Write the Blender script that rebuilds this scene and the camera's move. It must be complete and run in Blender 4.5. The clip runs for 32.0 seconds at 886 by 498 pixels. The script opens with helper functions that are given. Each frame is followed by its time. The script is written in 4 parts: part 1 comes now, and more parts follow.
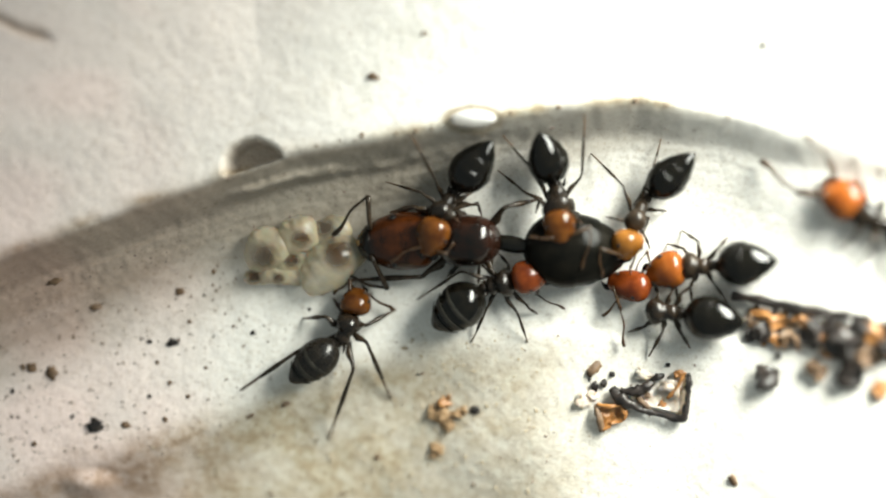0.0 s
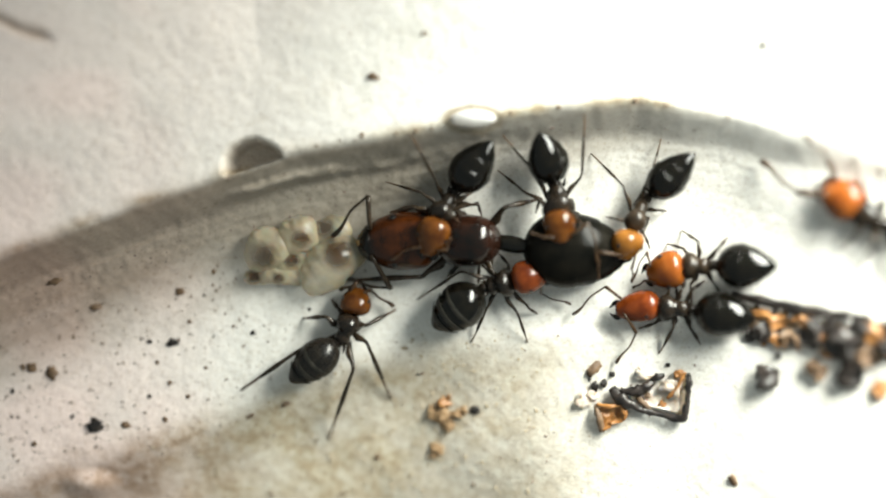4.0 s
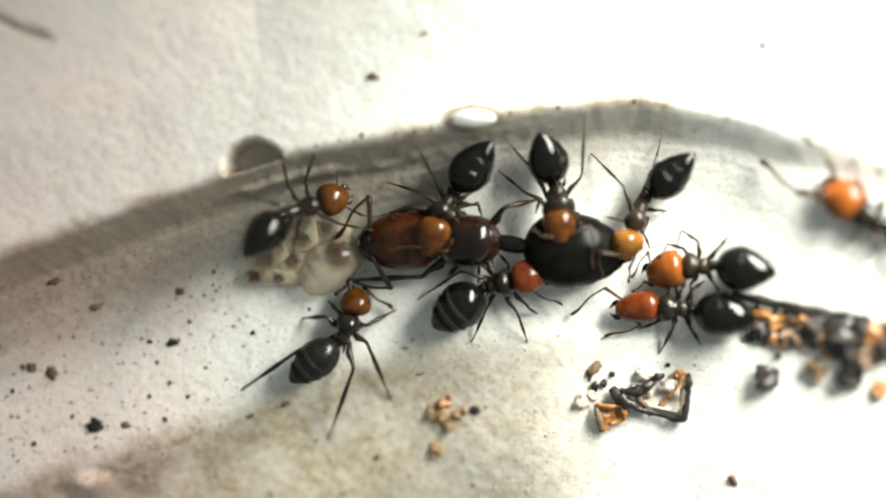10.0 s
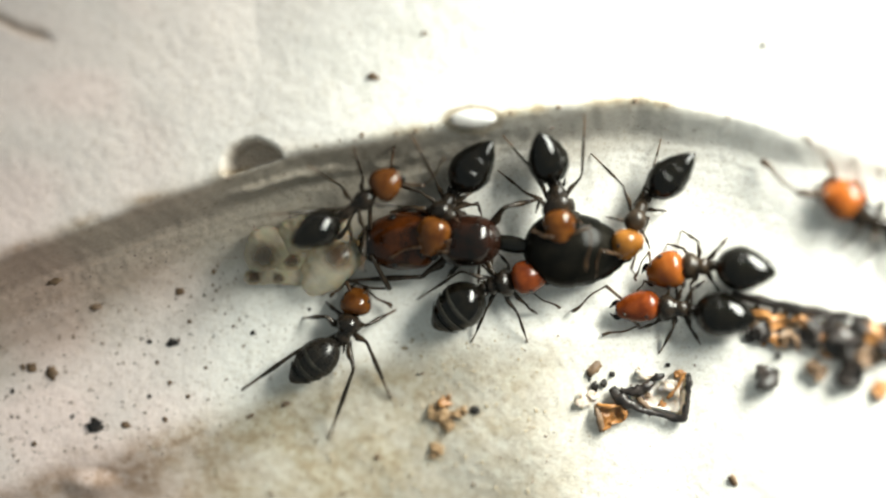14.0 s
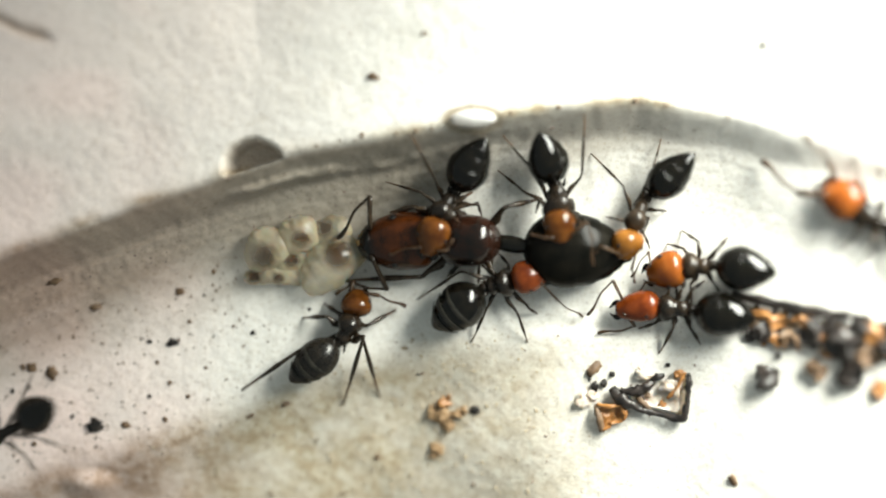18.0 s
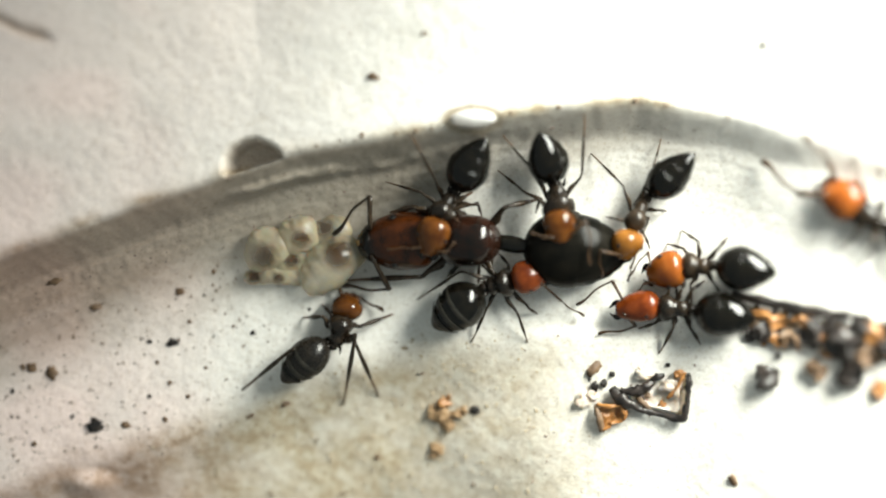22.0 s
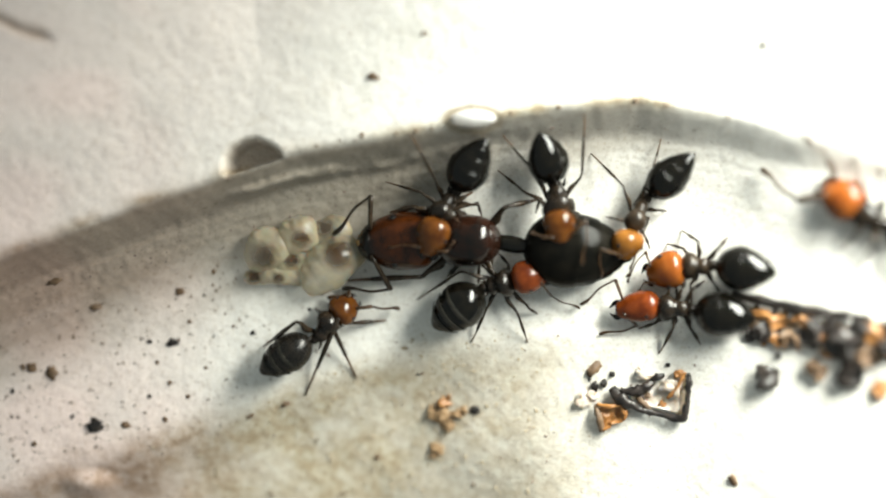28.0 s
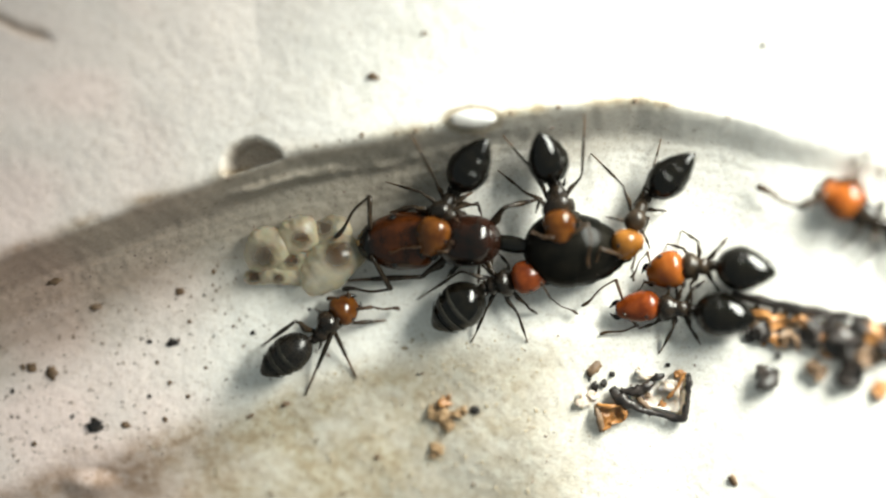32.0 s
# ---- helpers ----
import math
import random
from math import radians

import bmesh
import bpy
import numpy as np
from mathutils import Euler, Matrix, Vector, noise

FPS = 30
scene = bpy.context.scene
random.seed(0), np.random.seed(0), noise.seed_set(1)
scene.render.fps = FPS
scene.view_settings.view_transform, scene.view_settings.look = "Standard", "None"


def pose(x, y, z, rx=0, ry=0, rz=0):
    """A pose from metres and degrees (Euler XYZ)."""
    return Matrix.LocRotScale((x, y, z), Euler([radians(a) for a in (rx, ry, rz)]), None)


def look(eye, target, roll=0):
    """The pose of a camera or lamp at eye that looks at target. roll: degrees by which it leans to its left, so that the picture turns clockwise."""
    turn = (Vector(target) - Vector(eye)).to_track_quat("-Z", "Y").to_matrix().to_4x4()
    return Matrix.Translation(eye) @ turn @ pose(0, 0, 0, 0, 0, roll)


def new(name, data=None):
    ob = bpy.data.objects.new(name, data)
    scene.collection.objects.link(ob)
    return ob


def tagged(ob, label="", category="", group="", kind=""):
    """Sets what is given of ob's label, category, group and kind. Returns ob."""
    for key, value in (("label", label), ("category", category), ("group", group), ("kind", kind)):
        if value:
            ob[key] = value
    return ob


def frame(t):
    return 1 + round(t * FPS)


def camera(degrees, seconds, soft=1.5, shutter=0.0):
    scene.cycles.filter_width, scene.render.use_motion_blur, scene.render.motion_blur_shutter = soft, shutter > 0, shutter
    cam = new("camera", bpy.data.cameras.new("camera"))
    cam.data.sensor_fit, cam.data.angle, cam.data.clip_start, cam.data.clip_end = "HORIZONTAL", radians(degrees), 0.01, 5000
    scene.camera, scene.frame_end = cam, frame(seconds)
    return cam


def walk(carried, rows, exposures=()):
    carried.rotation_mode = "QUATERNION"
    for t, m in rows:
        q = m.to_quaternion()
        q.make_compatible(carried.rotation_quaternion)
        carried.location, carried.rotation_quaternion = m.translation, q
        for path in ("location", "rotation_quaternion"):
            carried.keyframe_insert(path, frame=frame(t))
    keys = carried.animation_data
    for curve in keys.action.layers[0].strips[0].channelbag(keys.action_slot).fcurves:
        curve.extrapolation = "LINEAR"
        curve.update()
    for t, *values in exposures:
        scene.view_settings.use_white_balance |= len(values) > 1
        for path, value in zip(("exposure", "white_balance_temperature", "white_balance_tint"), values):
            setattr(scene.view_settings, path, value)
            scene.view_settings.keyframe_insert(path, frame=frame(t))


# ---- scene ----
cam = camera(40, 32.0, soft=2.2, shutter=0.9)

# The plan is drawn on squares of 0.021 mm at the level of the chamber floor; the eye hangs straight over its middle.
SQ = 2.1e-5
EYE = 784 * SQ / math.tan(radians(20))
walk(cam, [(0.0, look((0, 0, EYE), (0, 0, 0))), (32.0, look((0, 0, EYE), (0, 0, 0)))])
cam.data.dof.use_dof = True
cam.data.dof.focus_distance = EYE - 0.0012
cam.data.dof.aperture_fstop = 11.0

# ---- light: one small lamp close by, and the dim room round it ----
world = bpy.data.worlds.new("room")
scene.world = world
world.use_nodes = True
world.node_tree.nodes["Background"].inputs["Color"].default_value = (0.84, 0.96, 0.93, 1)
world.node_tree.nodes["Background"].inputs["Strength"].default_value = 0.38
lamp_data = bpy.data.lights.new("lamp", "AREA")
lamp_data.shape, lamp_data.size, lamp_data.size_y, lamp_data.energy = "ELLIPSE", 0.034, 0.011, 0.0405
lamp_data.spread = radians(135)
lamp_data.color = (0.97, 0.99, 0.89)
lamp = new("lamp", lamp_data)
lamp.matrix_world = look((0.0215, 0.0165, 0.019), (0.0175, -0.009, 0.0), -75)
scene.view_settings.exposure = 0.0


# ---- materials ----
def material(name):
    m = bpy.data.materials.new(name)
    m.use_nodes = True
    nt = m.node_tree
    return m, nt, nt.nodes["Principled BSDF"]


def node(nt, kind, **values):
    n = nt.nodes.new(kind)
    for key, v in values.items():
        n.inputs[key.replace("_", " ")].default_value = v
    return n


def ramp(nt, src, stops):
    r = nt.nodes.new("ShaderNodeValToRGB")
    nt.links.new(src, r.inputs["Fac"])
    el = r.color_ramp.elements
    while len(el) < len(stops):
        el.new(0.5)
    for e, (p, c) in zip(el, stops):
        e.position, e.color = p, (*c, 1) if len(c) == 3 else c
    return r.outputs["Color"]


def mixed(nt, fac, a, b, mode="MIX"):
    n = nt.nodes.new("ShaderNodeMix")
    n.data_type, n.blend_type = "RGBA", mode
    for sock, v in ((n.inputs[0], fac), (n.inputs[6], a), (n.inputs[7], b)):
        if isinstance(v, bpy.types.NodeSocket):
            nt.links.new(v, sock)
        elif isinstance(v, tuple):
            sock.default_value = (*v, 1)
        else:
            sock.default_value = v
    return n.outputs[2]


def grain(nt, scale, detail=4.0, rough=0.6, stretch=None):
    co = nt.nodes.new("ShaderNodeTexCoord")
    src = co.outputs["Object"]
    if stretch:
        mp = nt.nodes.new("ShaderNodeMapping")
        mp.inputs["Scale"].default_value = stretch
        nt.links.new(src, mp.inputs["Vector"])
        src = mp.outputs["Vector"]
    n = node(nt, "ShaderNodeTexNoise", Scale=scale, Detail=detail, Roughness=rough)
    nt.links.new(src, n.inputs["Vector"])
    return n.outputs["Fac"]


def relief(nt, bsdf, height, distance, strength=1.0):
    b = node(nt, "ShaderNodeBump", Strength=strength, Distance=distance)
    nt.links.new(height, b.inputs["Height"])
    nt.links.new(b.outputs["Normal"], bsdf.inputs["Normal"])


def plaster_material():
    m, nt, p = material("plaster")
    stain_shade = nt.nodes.new("ShaderNodeAttribute")
    stain_shade.attribute_name = "stain_shade"
    # Wall shade and wetness, multiplied into the plaster colour.
    damp_shade = nt.nodes.new("ShaderNodeAttribute")
    damp_shade.attribute_name = "damp_shade"
    base = ramp(nt, grain(nt, 900, 6, 0.65), [(0.3, (0.63, 0.615, 0.58)), (0.5, (0.685, 0.67, 0.64)), (0.75, (0.73, 0.715, 0.685))])
    blot = ramp(nt, grain(nt, 2600, 5, 0.6), [(0.34, (0.355, 0.28, 0.185)), (0.5, (0.44, 0.37, 0.27)), (0.64, (0.53, 0.485, 0.39))])
    # Pink cast of the lens towards the left, put into the plaster colour.
    vignette_tint = nt.nodes.new("ShaderNodeAttribute")
    vignette_tint.attribute_name = "vignette_tint"
    col = mixed(nt, vignette_tint.outputs["Fac"], base, (0.86, 0.705, 0.665))
    col = mixed(nt, stain_shade.outputs["Fac"], col, mixed(nt, vignette_tint.outputs["Fac"], blot, (1.0, 0.84, 0.92), "MULTIPLY"))
    fleck = ramp(nt, grain(nt, 8000, 3, 0.7), [(0.32, (0.80, 0.76, 0.70)), (0.5, (0.97, 0.97, 0.96)), (0.7, (1.0, 1.0, 1.0))])
    col = mixed(nt, 0.8, col, fleck, "MULTIPLY")
    col = mixed(nt, damp_shade.outputs["Fac"], col, (0.43, 0.385, 0.335), "MULTIPLY")
    # Dark tone standing in for shade inside the notch.
    notch_shade = nt.nodes.new("ShaderNodeAttribute")
    notch_shade.attribute_name = "notch_shade"
    col = mixed(nt, notch_shade.outputs["Fac"], col, ramp(nt, grain(nt, 3000, 4, 0.6), [(0.3, (0.06, 0.048, 0.033)), (0.7, (0.115, 0.094, 0.066))]))
    pores = ramp(nt, grain(nt, 5200, 2, 0.5), [(0.29, (0.5, 0.43, 0.40)), (0.38, (1, 1, 1))])
    col = mixed(nt, 0.42, col, pores, "MULTIPLY")
    nt.links.new(col, p.inputs["Base Color"])
    p.inputs["Roughness"].default_value = 0.72
    p.inputs["Specular IOR Level"].default_value = 0.3
    relief(nt, p, grain(nt, 4200, 5, 0.6), 0.00005, 0.6)
    return m


def chitin(name, dark, light, rough=0.16, bump=0.000005, scale=3000, ior=1.36):
    m, nt, p = material(name)
    col = ramp(nt, grain(nt, scale, 4, 0.6), [(0.35, dark), (0.68, light)])
    nt.links.new(col, p.inputs["Base Color"])
    ro = ramp(nt, grain(nt, 9000, 3, 0.6), [(0.3, (rough,) * 3), (0.75, (rough * 2.0,) * 3)])
    nt.links.new(ro, p.inputs["Roughness"])
    p.inputs["IOR"].default_value = ior
    relief(nt, p, grain(nt, 16000, 3, 0.6), bump, 0.6)
    return m


def horn(name, dark, light, rough=0.3, through_light=0.0, scale=3000):
    m, nt, p = material(name)
    col = ramp(nt, grain(nt, scale, 4, 0.6), [(0.32, dark), (0.7, light)])
    nt.links.new(col, p.inputs["Base Color"])
    p.inputs["Roughness"].default_value = rough
    if through_light:
        p.inputs["Subsurface Weight"].default_value = through_light
        p.inputs["Subsurface Radius"].default_value = (1.0, 0.6, 0.35)
        p.inputs["Subsurface Scale"].default_value = 0.0005
    relief(nt, p, grain(nt, scale * 3, 4, 0.6), 0.00003, 0.6)
    return m


PLASTER = plaster_material()
BLACK = chitin("black_chitin", (0.0015, 0.0015, 0.0012), (0.0055, 0.0045, 0.003), 0.045)
GASTER = chitin("queen_black_chitin", (0.003, 0.0031, 0.0027), (0.008, 0.0070, 0.0052), 0.10, scale=1200, ior=1.13)
ANTENNA = chitin("antenna_chitin", (0.022, 0.012, 0.006), (0.065, 0.034, 0.016), 0.25)
DULL = chitin("dull_black_chitin", (0.004, 0.0036, 0.003), (0.014, 0.011, 0.008), 0.2)
SEAM = chitin("brown_seam", (0.012, 0.008, 0.005), (0.034, 0.022, 0.013), 0.22)
BROWN = chitin("brown_chitin", (0.006, 0.005, 0.004), (0.020, 0.013, 0.008), 0.16)
LEGS = chitin("leg_chitin", (0.009, 0.007, 0.005), (0.036, 0.023, 0.013), 0.22)
FEET = chitin("foot_chitin", (0.035, 0.02, 0.012), (0.11, 0.06, 0.03), 0.4)
RED = chitin("red_chitin", (0.065, 0.012, 0.0025), (0.145, 0.030, 0.0055), 0.13, scale=2200)
# Red head chitin with the lamp's overexposed glare put into its colour.
RED_OVERLIT = chitin("overlit_red_chitin", (0.12, 0.029, 0.005), (0.22, 0.062, 0.010), 0.10, scale=1700)
GOLD = chitin("golden_chitin", (0.10, 0.036, 0.006), (0.20, 0.080, 0.014), 0.11, scale=1900)
ORANGE = chitin("orange_chitin", (0.045, 0.013, 0.0022), (0.10, 0.034, 0.0055), 0.10, scale=2200)
QUEEN_RED = chitin("queen_red_chitin", (0.013, 0.0036, 0.0008), (0.058, 0.0145, 0.0024), 0.07, scale=1500)


def darken_front(m, start, end):
    """Blackens a red head towards its jaws, unevenly."""
    nt = m.node_tree
    p = nt.nodes["Principled BSDF"]
    red = p.inputs["Base Color"].links[0].from_socket
    co, xyz = nt.nodes.new("ShaderNodeTexCoord"), nt.nodes.new("ShaderNodeSeparateXYZ")
    nt.links.new(co.outputs["Object"], xyz.inputs[0])
    wob = nt.nodes.new("ShaderNodeMath")
    wob.operation = "MULTIPLY_ADD"
    nt.links.new(grain(nt, 1700, 3, 0.6), wob.inputs[0])
    wob.inputs[1].default_value = (end - start) * 1.2
    nt.links.new(xyz.outputs["X"], wob.inputs[2])
    rng = nt.nodes.new("ShaderNodeMapRange")
    rng.interpolation_type = "SMOOTHSTEP"
    nt.links.new(wob.outputs[0], rng.inputs["Value"])
    rng.inputs["From Min"].default_value, rng.inputs["From Max"].default_value = start + (end - start) * 0.6, end + (end - start) * 0.6
    nt.links.new(mixed(nt, rng.outputs["Result"], red, (0.004, 0.0035, 0.003)), p.inputs["Base Color"])


darken_front(QUEEN_RED, 0.0019, 0.0024)
AMBER_LIP = chitin("ochre_lip", (0.16, 0.09, 0.03), (0.30, 0.19, 0.08), 0.3)
QUEEN_DARK = chitin("queen_dark_chitin", (0.003, 0.0026, 0.0022), (0.020, 0.0065, 0.003), 0.09, scale=1500)
EYE_BLACK = chitin("eye_black", (0.004, 0.004, 0.004), (0.01, 0.01, 0.01), 0.25)
LARVA = horn("larva_skin", (0.38, 0.33, 0.23), (0.54, 0.475, 0.35), 0.25, 0.8, 900)
LARVA.node_tree.nodes["Principled BSDF"].inputs["Transmission Weight"].default_value = 0.15
LARVA.node_tree.nodes["Principled BSDF"].inputs["IOR"].default_value = 1.3
LARVA.node_tree.nodes["Principled BSDF"].inputs["Alpha"].default_value = 0.56
LARVA.node_tree.nodes["Principled BSDF"].inputs["Subsurface Scale"].default_value = 0.00025


def show_gut(m):
    """Brown gut under the skin, where the mesh says so."""
    nt = m.node_tree
    p = nt.nodes["Principled BSDF"]
    skin = p.inputs["Base Color"].links[0].from_socket
    gut = nt.nodes.new("ShaderNodeAttribute")
    gut.attribute_name = "gut"
    brown = ramp(nt, grain(nt, 2500, 2, 0.5), [(0.3, (0.045, 0.019, 0.006)), (0.7, (0.10, 0.045, 0.015))])
    nt.links.new(mixed(nt, gut.outputs["Fac"], skin, brown), p.inputs["Base Color"])


show_gut(LARVA)
LARVA.node_tree.nodes["Principled BSDF"].inputs["Coat Weight"].default_value = 0.15
LARVA.node_tree.nodes["Principled BSDF"].inputs["Coat Roughness"].default_value = 0.16
DARK_CRUMB = horn("dark_crumb", (0.004, 0.0035, 0.004), (0.028, 0.02, 0.016), 0.4)
BROWN_CRUMB = horn("brown_crumb", (0.075, 0.043, 0.024), (0.19, 0.115, 0.062), 0.6)
DUST = horn("dust", (0.30, 0.24, 0.16), (0.46, 0.38, 0.28), 0.8)
GRIT = horn("grit", (0.10, 0.075, 0.065), (0.24, 0.17, 0.13), 0.7)
MEMBRANE = chitin("pale_seam", (0.008, 0.008, 0.006), (0.028, 0.025, 0.019), 0.3)
TAN = horn("tan_crumb", (0.19, 0.11, 0.05), (0.40, 0.26, 0.14), 0.7)
AMBER = horn("amber_crumb", (0.20, 0.08, 0.02), (0.42, 0.20, 0.065), 0.35)
PALE = horn("pale_skin", (0.40, 0.30, 0.24), (0.74, 0.65, 0.57), 0.25, 0.3)


def water_material():
    m, nt, p = material("water")
    p.inputs["Base Color"].default_value = (1, 1, 1, 1)
    # Half diffuse white: the lamp's glare inside the drop, painted as milky body.
    p.inputs["Transmission Weight"].default_value = 0.5
    p.inputs["Roughness"].default_value = 0.02
    p.inputs["IOR"].default_value = 1.33
    return m


WATER = water_material()


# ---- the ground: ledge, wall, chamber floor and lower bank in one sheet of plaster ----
def smooth(x):
    x = np.clip(x, 0, 1)
    return x * x * (3 - 2 * x)


LEDGE = 3.0
LK = 1 - LEDGE / 1000 / EYE
CREST_U = [784 + (a - 784) * LK for a in (-400, 0, 200, 400, 520, 700, 900, 1130, 1300, 1568, 2000)]
CREST_V = [441 + (b - 441) * LK for b in (640, 452, 376, 305, 268, 238, 202, 178, 212, 300, 420)]
BANK_U = (-400, 0, 250, 480, 640, 800, 1000, 1300, 1568, 2000)
BANK_V = (990, 862, 775, 692, 628, 590, 568, 596, 640, 720)


LATTICES = {}


def mottle(u, v, seed, size_u, size_v):
    """Uneven patches of that size, between -1 and 1."""
    if seed not in LATTICES:
        LATTICES[seed] = np.random.RandomState(seed).uniform(-1, 1, (97, 97))
    lattice = LATTICES[seed]
    x, y = np.asarray(u, float) / size_u + 40.3, np.asarray(v, float) / size_v + 40.7
    i, j = np.floor(x).astype(int), np.floor(y).astype(int)
    fx, fy = x - i, y - j
    fx, fy = fx * fx * (3 - 2 * fx), fy * fy * (3 - 2 * fy)
    at = lambda a, b: lattice[a % 97, b % 97]
    low = at(i, j) * (1 - fx) + at(i + 1, j) * fx
    top = at(i, j + 1) * (1 - fx) + at(i + 1, j + 1) * fx
    return low * (1 - fy) + top * fy


def crest_gap(u, v):
    return v - np.interp(u, CREST_U, CREST_V) - 2.6 * mottle(u, v, 5, 75, 60) - 0.9 * mottle(u, v, 6, 17, 17)


def bank_gap(u, v):
    return v - np.interp(u, BANK_U, BANK_V) - 10 * mottle(u, v, 7, 110, 110)


def height(u, v):
    """Height in mm of the plaster at a place of the plan."""
    u, v = np.asarray(u, float), np.asarray(v, float)
    d = crest_gap(u, v)
    drop = 0.62 * smooth((d + 8) / 62) + 0.38 * smooth((d - 5) / 165)
    z = LEDGE * (1 - drop) + drop * (2.3 * smooth((u - 980) / 520) + 0.5 * smooth((u - 660) / 200) * (1 - smooth((u - 980) / 520)))
    wall = smooth((d + 2) / 25) * (1 - smooth((d - 60) / 110)) * (1 - 0.75 * smooth((u - 820) / 250))
    z = z + wall * (0.045 * mottle(u + 3 * d, d, 8, 170, 9) + 0.035 * mottle(u + 2 * d, d, 14, 60, 5) + 0.03 * mottle(u, d, 15, 9, 6))
    lip = np.clip(0.55 + 0.7 * mottle(u, v, 9, 110, 400) + 0.25 * mottle(u, d, 32, 30, 14), 0, 1.1) * smooth((u - 390) / 60) * (1 - smooth((u - 770) / 130))
    edge_d = d - 41 - 6 * mottle(u, v, 33, 90, 400)
    z = z + 0.62 * lip * smooth((edge_d + 16) / 15) * (1 - smooth(edge_d / 9))
    z = z + (1 - smooth((d + 40) / 60)) * (0.055 * mottle(u, v, 10, 230, 180) + 0.010 * mottle(u, v, 16, 75, 60) + 0.006 * mottle(u, v, 17, 26, 22))
    z = z - 0.5 * smooth((bank_gap(u, v) + 10) / 130) * (1 - smooth((u - 820) / 300)) - 0.3 * smooth((640 - u) / 760) * drop + smooth(bank_gap(u, v) / 90) * (0.05 * mottle(u, v, 11, 150, 150) + 0.02 * mottle(u, v, 18, 45, 45))
    z = z + 2.8 * smooth((u - 1150) / 450)
    z = z + 0.22 * smooth((bank_gap(u, v) + 4) / 22) * smooth((u - 800) / 300) * (1 - smooth((u - 1240) / 160))
    z = z + 0.0015 * np.clip(-d - 10, 0, 500) * (1 - smooth((u - 950) / 300))
    z = z + (0.0022 * np.clip(480 - u, 0, 900) + 0.0015 * np.clip(u - 480, 0, 420)) * smooth((-d - 45) / 220)
    notch = np.hypot((u - 470) / 1.12, v - 304) + 2 * mottle(u, v, 26, 12, 12)
    z = z - 1.6 * (1 - smooth((notch - 38) / 10)) * smooth((6 - d) / 10)
    z = z - 0.004 * np.clip(bank_gap(u, v) - 20, 0, 500) * (1 - smooth((u - 760) / 260))
    z = z + 0.4 * (1 - smooth(np.hypot((u - 150) / 60, (v - 862) / 34)))
    z = z - 0.2 * np.exp(-((v - 52 - 0.32 * u + 6 * mottle(u, v, 19, 40, 40)) / 7) ** 2) * smooth((165 - u) / 30)
    return z + 0.018 * mottle(u, v, 12, 60, 60) + 0.010 * mottle(u, v, 13, 14, 14)


def plan(a, b, h=0.0):
    """The place in metres at plan square (a, b), h mm over the zero level, on the line of sight through that square."""
    k = 1 - h / 1000 / EYE
    return Vector(((a - 784) * SQ * k, (441 - b) * SQ * k, h / 1000))


def ground_h(a, b):
    h = 0.0
    for i in range(6):
        k = 1 - h / 1000 / EYE
        h = 0.5 * h + 0.5 * float(height(784 + (a - 784) * k, 441 + (b - 441) * k))
    return h


def on(a, b, h=0.0):
    """The same, h mm over the plaster."""
    return plan(a, b, ground_h(a, b) + h)


